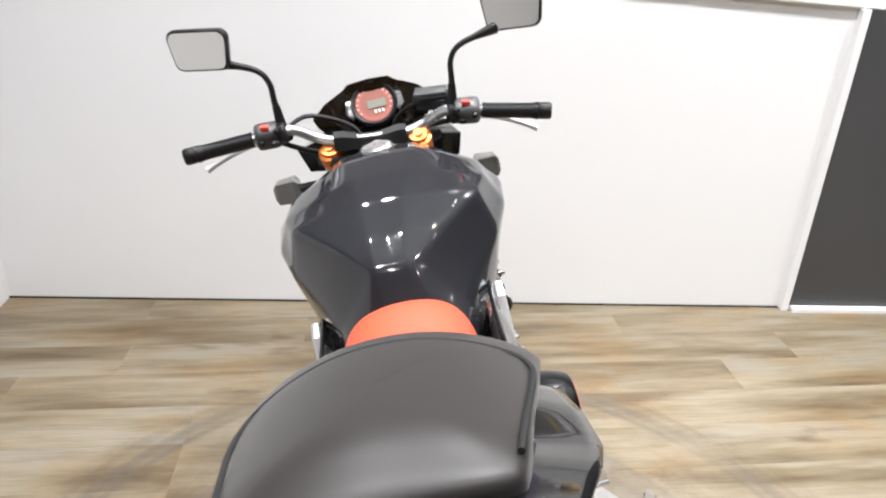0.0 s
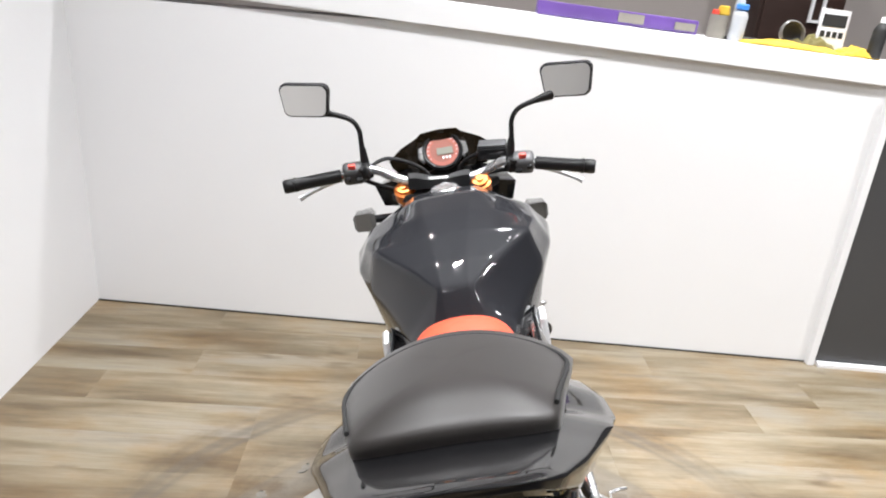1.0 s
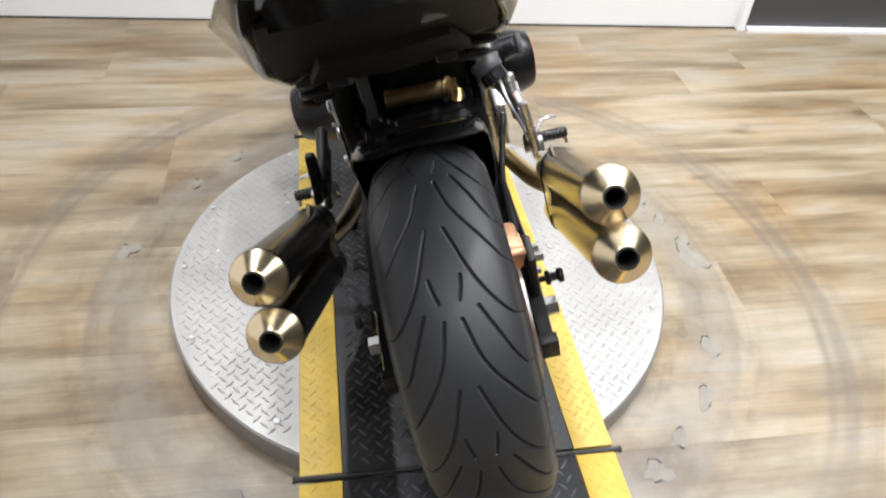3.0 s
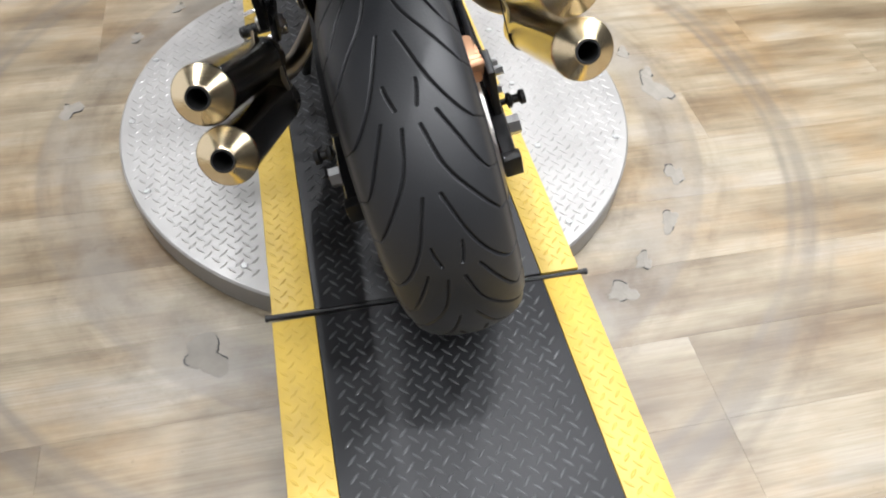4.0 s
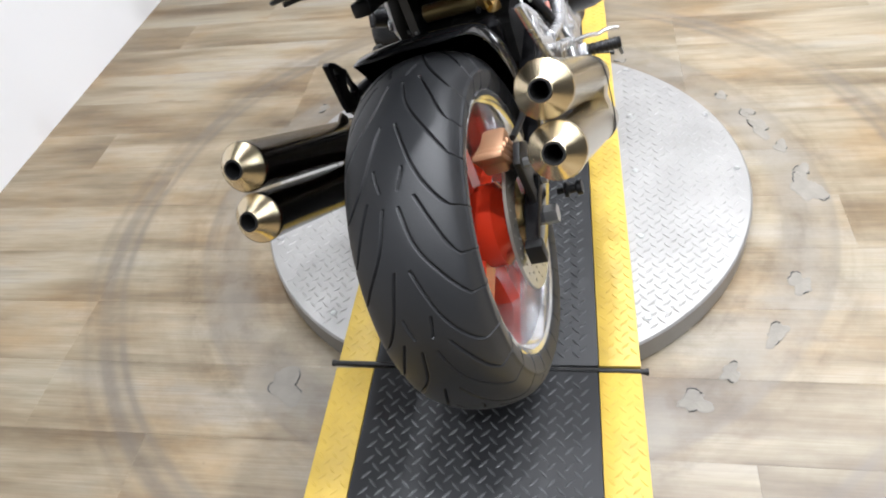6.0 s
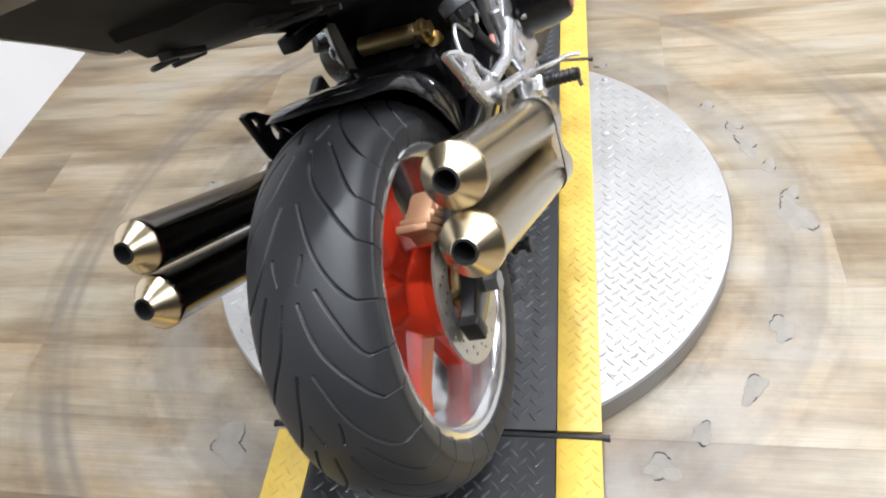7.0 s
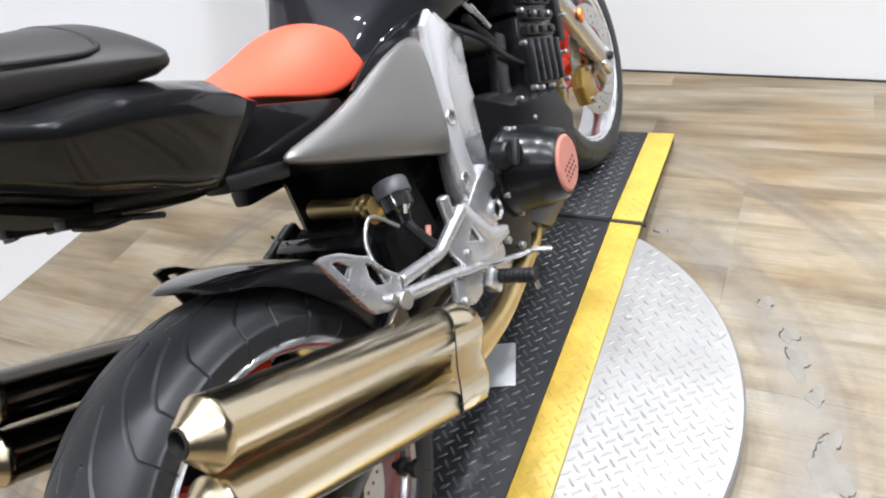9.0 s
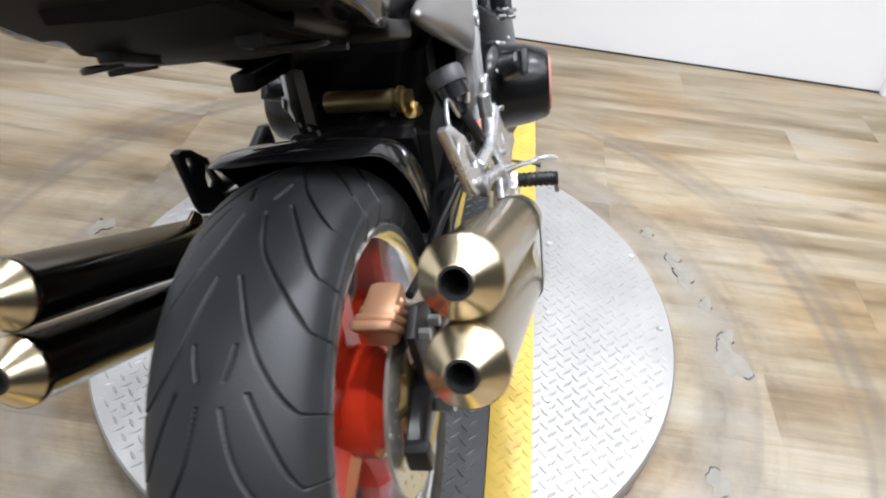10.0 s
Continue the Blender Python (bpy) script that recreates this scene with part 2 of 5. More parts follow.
# ---- room ----
WALL_TURN = math.degrees(math.atan(-0.0585))
structure("wall_north", box((0.0, 2.185 + 0.07, 0.645), (3.24, 0.14, 1.29), (0, 0, WALL_TURN)), WHITE, "white painted half-height partition wall behind the motorcycle", "wall")
structure("ledge", box((0.02, 2.185 + 0.105, 1.318), (3.27, 0.25, 0.085), (0, 2.7, WALL_TURN), 0.004), WHITE, "white painted ledge on top of the partition wall", "ledge")
structure("trim_end", box((1.570, 2.079, 0.60), (0.030, 0.040, 1.20), (0, 0, WALL_TURN), 0.003), WHITE, "white painted corner batten of the partition wall", "trim")
structure("wall_west", box((-1.650, -1.1, 0.80), (0.13, 7.0, 1.60)), WHITE, "white painted side partition wall", "wall")
structure("wall_far_west", box((-4.30, -0.5, 1.5), (0.13, 8.2, 3.0)), TAUPE, "taupe painted wall beyond the side partition", "wall")
structure("wall_east", box((4.6, -0.5, 1.5), (0.13, 8.2, 3.0)), GREY_ROOM, "dark grey painted wall of the studio", "wall")
structure("wall_south", box((0.15, -4.55, 1.5), (8.9, 0.13, 3.0)), GREY_ROOM, "dark grey painted wall of the studio", "wall")
structure("wall_back_room", box((0.15, 3.66, 1.5), (8.9, 0.13, 3.0)), TAUPE, "taupe painted wall beyond the partition", "wall")
structure("panel_grey", box((3.065, 2.009, 1.12), (2.94, 0.04, 2.2), (0, 0, WALL_TURN)), GREY_WALL, "dark grey sliding panel beside the partition", "panel")
structure("trim_rail", box((3.065, 1.984, 0.008), (2.94, 0.05, 0.016), (0, 0, WALL_TURN)), WHITE, "white floor rail under the grey panel", "trim")
structure("ceiling", box((0.15, -0.5, 3.05), (9.1, 8.4, 0.1)), CEILING, "dark painted ceiling with round spot lamps", "ceiling")
structure("trim_gap", box((0.0, 2.1815, 0.0025), (3.2, 0.006, 0.005), (0, 0, WALL_TURN)), DARK, "dark gap along the foot of the wall", "trim")

# ---- turntable and tracks ----
CENTRE = (0.002, 0.650)
TOP = 0.074


def tread_lugs(name, inside, x0, x1, y0, y1, z, mat, parent, pitch=0.0215, length=0.0255, width=0.0072, high=0.0016):
    """Raised lugs of tread plate, turned by turns to the two diagonals."""
    vs, fs = [], []
    reach = int(max(x1 - x0, y1 - y0) / pitch) + 2
    root = math.sqrt(0.5)
    for i in range(-reach, reach):
        for j in range(-reach, reach):
            x, y = (x0 + x1) / 2 + (i - j) * pitch * root, (y0 + y1) / 2 + (i + j) * pitch * root
            if not (x0 < x - 0.3 * length and x + 0.3 * length < x1 and y0 < y - 0.3 * length and y + 0.3 * length < y1 and inside(x, y)):
                continue
            a = radians(45 if (i + j) % 2 else -45)
            c, s = math.cos(a), math.sin(a)
            k = len(vs)
            for u, v, h in ((-0.5, 0, 0), (-0.22, -0.5, 0), (0.22, -0.5, 0), (0.5, 0, 0), (0.22, 0.5, 0), (-0.22, 0.5, 0), (-0.28, 0, 1), (0, -0.2, 1), (0.28, 0, 1), (0, 0.2, 1)):
                p, q = u * length, v * width
                vs.append((x + c * p - s * q, y + s * p + c * q, z + h * high))
            fs += [tuple(k + n for n in f) for f in ((0, 1, 7, 6), (1, 2, 7), (2, 3, 8, 7), (3, 4, 9, 8), (4, 5, 9), (5, 0, 6, 9), (6, 7, 8, 9))]
    me = bpy.data.meshes.new(name)
    me.from_pydata(vs, [], fs)
    me.materials.append(mat)
    ob = new(name, me)
    ob.parent = parent
    return tagged(ob, kind="stuff")


turntable = thing("turntable", pose(*CENTRE, 0), label="round aluminium tread-plate turntable on the floor", category="turntable")
part("disc", lathe((0, 0, 0), (0, 0, 1), [(0, 0.0), (0.60, 0.0), (0.607, 0.004), (0.607, 0.062), (0.603, 0.066), (0, 0.066)], 128), STEEL, turntable)
tread_lugs("tread", lambda x, y: math.hypot(x, y) < 0.59 and abs(x) > 0.315, -0.6, 0.6, -0.6, 0.6, 0.066, STEEL, turntable, 0.0215, 0.0245, 0.0054, 0.0014)
for s in (-1, 1):
    for x, y in ((0.34, -0.449), (0.34, -0.213), (0.34, 0.018), (0.34, 0.25), (0.34, 0.481), (0.535, -0.213), (0.58, 0.018), (0.535, 0.245)):
        b = bmesh.new()
        add_rod(b, (s * x, y, 0.065), (s * x, y, 0.0685), 0.0075, segs=12, bevel=0.0015)
        add_rod(b, (s * x, y, 0.0684), (s * x, y, 0.0692), 0.003, segs=6)
        part("bolt", b, BOLT, turntable)


def track(name, y0, y1, z0, z1, shift, turn, label, skirt=0.05):
    m = pose(shift, (y0 + y1) / 2, (z0 + z1) / 2, math.degrees(math.atan2(z1 - z0, y1 - y0)), 0, turn)
    n = math.hypot(y1 - y0, z1 - z0) - 0.006
    r = thing(name, m, label=label, category="ramp")
    part("deck", box((0.0, 0, -0.005), (0.449, n, 0.010), bevel=0.001), BLACK_PLATE, r)
    tread_lugs("tread", lambda x, y: True, -0.22, 0.22, -n / 2 + 0.004, n / 2 - 0.004, 0.0, WORN, r, pitch=0.0215, length=0.0255, width=0.0052, high=0.0014)
    for s in (-1, 1):
        part("edge_strip", box((s * 0.2655, 0, -0.005), (0.079, n, 0.010), bevel=0.001), YELLOW, r, "yellow painted tread-plate strip")
        tread_lugs("tread", lambda x, y: True, s * 0.2655 - 0.038, s * 0.2655 + 0.039, -n / 2 + 0.004, n / 2 - 0.004, 0.0, YELLOW, r, pitch=0.0200, length=0.0225, width=0.0055, high=0.0013)
    if skirt:
        for s in (-1, 1):
            part("side_rail", box((s * 0.288, 0, -0.010 - skirt / 2), (0.03, n, skirt)), BLACK_PLATE, r)
    return r


track("wheel_track", 0.067, 1.216, TOP, TOP, 0.004, 1.0, "black and yellow tread-plate track across the turntable", 0)
track("ramp_plate", -0.62, 0.060, TOP - 0.002, TOP, 0.0185, 0.9, "black and yellow tread-plate ramp behind the rear wheel", 0.056)
track("ramp_plate", 1.224, 1.715, TOP, 0.034, -0.011, 1.0, "black and yellow tread-plate ramp under the front wheel", 0.02)
for y, x in ((0.0635, 0.0145), (1.220, -0.006)):
    hinge = thing("hinge_rod", pose(x, y, TOP - 0.001), label="thin black hinge rod across the tread-plate track", category="hinge", group="hinge rods")
    part("rod", rod((-0.312, 0, 0), (0.312, 0, 0), 0.0055, segs=10), PLASTIC, hinge)
    for s in (-1, 1):
        part("end_cap", rod((s * 0.312, 0, 0), (s * 0.318, 0, 0), 0.007, segs=10), PLASTIC, hinge)


# ---- lamps ----
def spot_lamp(x, y, power, size=0.07):
    lamp = thing("ceiling_spot", pose(x, y, 3.0), label="round white recessed ceiling spot lamp", category="lamp", group="ceiling spots")
    part("housing", lathe((0, 0, -0.03), (0, 0, 0.97), [(size * 0.5, 0.03), (size * 0.62, 0.03), (size * 0.62, 0.0), (size * 0.54, 0.0)], 32), WHITE, lamp)
    l = bpy.data.lights.new("spot", "AREA")
    l.shape, l.size, l.energy, l.color, l.spread = "DISK", size, power, (0.982, 0.985, 1.0), radians(120)
    new("ceiling_spot_light", l).matrix_basis = pose(x, y, 2.985)


for x, f in ((-0.9, 0.68), (0.1, 0.70), (1.1, 0.80), (2.1, 0.85), (3.1, 0.6)):
    for y, power in ((-2.6, 12), (-1.2, 16), (0.2, 24), (1.40, 31), (2.75, 16)):
        spot_lamp(x, y, power * f)


# ---- motorcycle ----
LEAN, YAW = 14.2, -0.3
bike = thing("motorcycle", pose(0.085, 0.146, 0.0765, 0, -LEAN, YAW), label="black naked motorcycle with red wheels leaning on its side stand", category="motorcycle")
REAR, FRONT = Vector((0, 0, 0.311)), Vector((0, 1.42, 0.268))


def tread_tyre(name, centre, radius, half, rim_r, pitches, turns, rows, wide, depth, parent):
    """A tyre whose swept grooves are cut into its tread."""
    prof = [(-half * 0.86, rim_r), (-half * 0.95, rim_r + 0.008), (-half, rim_r + 0.03), (-half * 0.965, radius - 0.045), (-half * 0.86, radius - 0.026), (-half * 0.66, radius - 0.0125), (-half * 0.36, radius - 0.0035), (0, radius)]
    prof = prof + [(-x, r) for x, r in reversed(prof[:-1])]
    path = smooth_path([(x, r, 0) for x, r in prof], 16)
    arc = np.concatenate([[0], np.cumsum([(b - a).length for a, b in zip(path, path[1:])])])
    arc -= arc[-1] / 2
    s = np.linspace(arc[0], arc[-1], rows)
    px, pr = np.interp(s, arc, [p.x for p in path]), np.interp(s, arc, [p.y for p in path])
    phi = np.arange(turns) * 2 * np.pi / turns
    cut = np.zeros((turns, rows))
    span = 2 * np.pi / pitches
    lines = []
    right = px >= 0
    for side in (-1, 1):
        for pts in (((0.012, 32.0), (0.027, 21.5), (0.059, 12.0), (0.087, 4.5)), ((0.012, 15.6), (0.036, 2.6), (0.063, -6.0), (0.089, -10.8)),
                    ((0.036, -5.6), (0.053, -12.5), (0.070, -19.5), (0.083, -23.2)), ((0.021, 2.6), (0.019, 0.0), (0.014, -3.4))):
            lines.append([(side * np.interp(x * half / 0.095, px[right], s[right]), radians(59 + v * 9 / pitches)) for x, v in smooth_uv(pts)])
    for line in lines:
        for k in range(pitches):
            for (u0, v0), (u1, v1) in zip(line, line[1:]):
                w = wide * (1.0 if abs(u0) < 0.8 * half else 0.7)
                lo, hi = min(v0, v1) - w / radius, max(v0, v1) + w / radius
                i0, i1 = int(np.floor((lo + k * span) / (2 * np.pi) * turns)), int(np.ceil((hi + k * span) / (2 * np.pi) * turns))
                ii = np.arange(i0, i1 + 1)
                a = (ii * 2 * np.pi / turns - k * span)[:, None] * radius
                b = np.broadcast_to(s[None, :], (len(ii), rows))
                d = np.array([(v1 - v0) * radius, u1 - u0])
                t = np.clip(((a - v0 * radius) * d[0] + (b - u0) * d[1]) / (d @ d), 0, 1)
                dist = np.hypot(a - v0 * radius - t * d[0], b - u0 - t * d[1])
                c = np.clip((w - dist) / (w * 0.45), 0, 1)
                c = c * c * (3 - 2 * c)
                cut[ii % turns] = np.maximum(cut[ii % turns], c)
    rr = pr[None, :] - depth * cut
    co = np.stack([np.broadcast_to(px, rr.shape), -rr * np.cos(phi)[:, None], rr * np.sin(phi)[:, None]], -1).reshape(-1, 3) + np.array(centre)
    i, j = np.meshgrid(np.arange(turns), np.arange(rows - 1), indexing="ij")
    n = (i + 1) % turns
    quads = np.stack([i * rows + j, i * rows + j + 1, n * rows + j + 1, n * rows + j], -1).reshape(-1, 4)
    me = bpy.data.meshes.new(name)
    me.from_pydata(co.tolist(), [], quads.tolist())
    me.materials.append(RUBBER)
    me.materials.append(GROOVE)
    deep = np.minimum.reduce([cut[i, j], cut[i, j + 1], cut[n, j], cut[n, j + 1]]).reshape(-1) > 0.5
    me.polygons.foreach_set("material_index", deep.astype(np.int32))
    me.polygons.foreach_set("use_smooth", np.ones(len(quads), bool))
    me.update()
    ob = new(name, me)
    ob.parent = parent
    return ob


def smooth_uv(pts):
    return [(p.x, p.y) for p in smooth_path([(u, v, 0) for u, v in pts], 5)]


def wheel(name, centre, half, rim_r, hub_r, hub_half, spoke_half, disc_sides, disc_r, parent, spokes=6, phase=0.5):
    """Polished rim, red spokes and drilled brake discs; the axle runs along x."""
    c, ax = Vector(centre), Vector((1, 0, 0))
    rim = part(name, lathe(c, c + ax, [(rim_r, -half), (rim_r - 0.003, -half - 0.002), (rim_r - 0.011, -half + 0.001), (rim_r - 0.014, -half * 0.86), (rim_r - 0.020, -half * 0.80), (rim_r - 0.026, -half * 0.45), (rim_r - 0.030, 0), (rim_r - 0.026, half * 0.45), (rim_r - 0.020, half * 0.80), (rim_r - 0.014, half * 0.86), (rim_r - 0.011, half - 0.001), (rim_r - 0.003, half + 0.002),
                                     (rim_r, half), (rim_r - 0.004, half * 0.9), (rim_r - 0.014, half * 0.7), (rim_r - 0.02, 0), (rim_r - 0.014, -half * 0.7), (rim_r - 0.004, -half * 0.9)], 96, True), CHROME, parent, "polished aluminium wheel rim")
    part("hub", lathe(c, c + ax, [(0.012, -hub_half), (hub_r * 0.7, -hub_half), (hub_r, -hub_half * 0.8), (hub_r, hub_half * 0.8), (hub_r * 0.7, hub_half), (0.012, hub_half)], 32, True), ORANGE, rim, "red painted hub")
    for k in range(spokes):
        a = 2 * math.pi * (k + phase) / spokes
        rings = []
        for f, w, t in ((0.75 * hub_r, 0.040, spoke_half * 1.3), (0.45 * rim_r, 0.036, spoke_half * 1.15), (0.65 * rim_r, 0.032, spoke_half), (rim_r - 0.024, 0.040, spoke_half)):
            e, n = Vector((0, math.cos(a), math.sin(a))), Vector((0, -math.sin(a), math.cos(a)))
            rings.append([c + e * f + n * w * p + ax * t * q for p, q in ((-0.6, -1), (0.6, -1), (1, -0.5), (1, 0.5), (0.6, 1), (-0.6, 1), (-1, 0.5), (-1, -0.5))])
        part("spoke", loft(rings), ORANGE, rim, "red painted cast spoke")
    for s, x in disc_sides:
        m = Matrix.Translation(c + ax * x) @ Matrix.Rotation(radians(90), 4, "Y")
        ring = 60
        outer = [(disc_r * math.cos(2 * math.pi * k / ring), disc_r * math.sin(2 * math.pi * k / ring)) for k in range(ring)]
        holes = [circle(0, 0, disc_r * 0.62, 48)]
        for q in range(3):
            for k in range(16):
                a = 2 * math.pi * (k + q / 3) / 16
                rr = disc_r * (0.70 + 0.09 * q)
                holes.append(circle(rr * math.cos(a), rr * math.sin(a), disc_r * 0.026, 8))
        part("brake_disc", plate(outer, 0.005, m, holes), BRAKE_STEEL, rim, "drilled steel brake disc", smooth=False)
        b = bmesh.new()
        inner = disc_r * 0.66
        for k in range(5):
            a = 2 * math.pi * k / 5
            d = Vector((0, math.cos(a), math.sin(a)))
            add_rod(b, c + ax * (x - s * 0.004) + d * 0.03, c + ax * (x - s * 0.004) + d * inner, 0.010, 0.006, 8)
        add_rod(b, c + ax * (x - s * 0.01), c + ax * (x + s * 0.004), 0.045, segs=24, bevel=0.003)
        part("disc_carrier", b, PLASTIC if disc_r < 0.12 else BRONZE, rim)
    return rim


CAP_GREY = material("grey plastic cap", (0.065, 0.065, 0.07), 0.4, vary=0.12, scale=30, bump=0.1, bump_scale=300)
BRAKE_STEEL = material("brake disc steel", (0.50, 0.49, 0.46), 0.3, 0.9, vary=0.12, scale=30)

rear_wheel = wheel("rear_wheel", REAR, 0.086, 0.232, 0.074, 0.085, 0.030, ((1, 0.108),), 0.121, bike, 5, 0.875)
tread_tyre("rear_tyre", REAR, 0.311, 0.095, 0.229, 9, 2400, 240, 0.0024, 0.0050, rear_wheel)
front_wheel = wheel("front_wheel", FRONT, 0.052, 0.228, 0.045, 0.06, 0.018, ((-1, -0.072), (1, 0.072)), 0.15, bike, 3)
tread_tyre("front_tyre", FRONT, 0.300, 0.060, 0.221, 12, 420, 36, 0.0032, 0.003, front_wheel)

# swing arm, chain side and axle
for s in (-1, 1):
    ringset = []
    for y, z, h, w in ((-0.075, 0.312, 0.020, 0.012), (-0.02, 0.318, 0.030, 0.014), (0.12, 0.335, 0.030, 0.016), (0.30, 0.362, 0.036, 0.018), (0.50, 0.385, 0.045, 0.024)):
        x = s * (0.128 - 0.01 * (y > 0.25))
        ringset.append([Vector((x + w * p, y, z + h * q)) for p, q in ((-1, -0.8), (-0.8, -1), (0.8, -1), (1, -0.8), (1, 0.8), (0.8, 1), (-0.8, 1), (-1, 0.8))])
    arm = part("swing_arm", loft(ringset), GLOSS, bike, "black swing arm")
    part("chain_adjuster", box((s * 0.130, -0.082, 0.312), (0.030, 0.022, 0.040), bevel=0.003), PLASTIC, arm)
    part("axle_nut", rod((s * 0.142, 0, 0.311), (s * 0.164, 0, 0.311), 0.017, segs=6), BOLT, arm)
    part("paddock_spool", lathe((s * 0.150, 0.098, 0.274), (s * 1.150, 0.098, 0.274), [(0, 0), (0.006, 0), (0.006, 0.012), (0.014, 0.014), (0.014, 0.020), (0.008, 0.024), (0.008, 0.034), (0.014, 0.038), (0.013, 0.046), (0, 0.046)], 20), PLASTIC, arm)
part("swing_arm_bridge", box((0, 0.40, 0.385), (0.22, 0.07, 0.07), bevel=0.012), GLOSS, bike, "black swing arm cross member")

# rear caliper: bronze finned body and bracket
b = bmesh.new()
for k in range(4):
    add_box(b, (0.098, -0.012 + k * 0.018, 0.458 - k * 0.006), (0.050, 0.012, 0.056), (35, 0, 0), 0.004)
add_box(b, (0.098, 0.02, 0.450), (0.044, 0.072, 0.046), (0, 0, 0), 0.01)
caliper = part("rear_caliper", b, COPPER, bike, "bronze finned rear brake caliper")
part("caliper_bracket", plate([(-0.012, 0.44), (-0.004, 0.36), (-0.020, 0.32), (0.0, 0.285), (0.04, 0.29), (0.075, 0.34), (0.07, 0.42), (0.03, 0.452)], 0.012, side_plane(0.132), [circle(0.035, 0.36, 0.014)], 0.002), PLASTIC, caliper)
for y, z in ((0.008, 0.425), (0.055, 0.40), (0.055, 0.345)):
    part("bolt", rod((0.138, y, z), (0.152, y, z), 0.008, segs=6), BOLT, caliper)
part("brake_hose", tube([(0.12, 0.06, 0.44), (0.125, 0.14, 0.42), (0.13, 0.24, 0.41), (0.15, 0.34, 0.42), (0.165, 0.39, 0.45)], 0.006), PLASTIC, caliper)
# chain and sprocket
b = bmesh.new()
sp = [((0.115 if k % 2 else 0.107) * math.cos(math.pi * k / 42), (0.115 if k % 2 else 0.107) * math.sin(math.pi * k / 42)) for k in range(84)]
# Unseen oversized carrier disc, added to keep red out of the left mufflers' reflections.
part("sprocket_carrier", lathe((-0.088, 0, 0.311), (-1.088, 0, 0.311), [(0.02, 0.0), (0.150, 0.0), (0.150, 0.006), (0.10, 0.012), (0.02, 0.012)], 40), PLASTIC, rear_wheel, "black disc added to block red wheel reflections")
part("sprocket", plate(sp, 0.006, Matrix.Translation((-0.106, 0, 0.311)) @ Matrix.Rotation(radians(90), 4, "Y"), [circle(0, 0, 0.05, 24)]), BRAKE_STEEL, rear_wheel, "steel rear sprocket", smooth=False)
b = bmesh.new()
pts = [(0.55 - 0.0155 * k, 0.412 + 0.0004 * k) for k in range(36)]
pts += [(0.113 * math.sin(-a), 0.311 + 0.113 * math.cos(a)) for a in np.linspace(0.1, math.pi - 0.1, 22)]
pts += [(0.0155 * k, 0.199 + 0.0045 * k) for k in range(36)]
for k, (y, z) in enumerate(pts):
    q = pts[min(k + 1, len(pts) - 1)] if k < len(pts) - 1 else (2 * y - pts[k - 1][0], 2 * z - pts[k - 1][1])
    a = math.degrees(math.atan2(q[1] - z, q[0] - y))
    add_box(b, (-0.106, y, z), (0.018 if k % 2 else 0.012, 0.015, 0.011), (a, 0, 0))
part("drive_chain", b, CHAIN, bike, "dark steel drive chain")
part("chain_guard", plate([(-0.03, 0.43), (0.10, 0.455), (0.42, 0.450), (0.44, 0.425), (0.10, 0.430), (-0.02, 0.415)], 0.034, side_plane(-0.112), bevel=0.003), PLASTIC, bike)

# hugger over the rear tyre
rings = []
for a, r, w, deep in ((105, 0.332, 0.080, 0.004), (107.5, 0.335, 0.094, 0.008), (113, 0.338, 0.103, 0.018), (121, 0.340, 0.110, 0.036), (133, 0.342, 0.114, 0.063), (150, 0.342, 0.115, 0.085), (168, 0.340, 0.113, 0.095)):
    up = Vector((0, -math.cos(radians(a)), math.sin(radians(a))))
    pts = []
    for u, d in ((-1.05, -deep), (-1.03, -0.5 * deep - 0.002), (-0.98, -0.006), (-0.88, 0.0), (-0.5, 0.003), (0, 0.006), (0.5, 0.003), (0.88, 0.0), (0.98, -0.006), (1.03, -0.5 * deep - 0.002), (1.05, -deep)):
        pts.append(REAR + up * (r + d) + Vector((u * w, 0, 0)))
    rings.append(pts + [p - up * 0.004 * (1 if 2 < k < 8 else 0.3) - Vector((0.004 * (p.x > 0) - 0.004 * (p.x < 0), 0, 0)) * (0 if 2 < k < 8 else 1) for k, p in reversed(list(enumerate(pts)))])
hugger = subdivided(part("hugger", loft(rings), GLOSS, bike, "black gloss rear hugger", angle=60), 2)
part("hugger_front", box((0, 0.335, 0.485), (0.20, 0.03, 0.075), (18, 0, 0), 0.008), GLOSS, hugger)
for k in range(3):
    part("bolt", rod((0.0 + 0.012 * k - 0.06, 0.30, 0.555 - 0.008 * k), (0.0 + 0.012 * k - 0.06, 0.298, 0.562 - 0.008 * k), 0.0025, segs=6), BOLT, hugger)

# bronze shock reservoir lying across the frame, with its cap
shock = part("shock_body", rod((-0.050, 0.392, 0.5415), (0.062, 0.387, 0.5385), 0.0170, segs=28, bevel=0.002), BRONZE, bike, "bronze shock absorber body")
part("shock_cap", lathe((0.062, 0.387, 0.5385), (0.161, 0.383, 0.536), [(0, 0), (0.015, 0), (0.015, 0.004), (0.0205, 0.006), (0.0205, 0.014), (0.015, 0.017), (0.015, 0.026), (0, 0.026)], 24), BRASS_DULL, shock)
part("shock_spring", tube([(0.03 + 0.032 * math.cos(t), 0.36 + 0.032 * math.sin(t) + 0.006 * t, 0.53 - 0.0075 * t) for t in np.arange(0, 2 * math.pi * 5, 0.5)], 0.006, 8, 2), PLASTIC, shock, "black coil spring")
part("shock_lower", rod((0.085, 0.385, 0.52), (0.080, 0.43, 0.44), 0.015, segs=16), BRASS_DULL, shock)
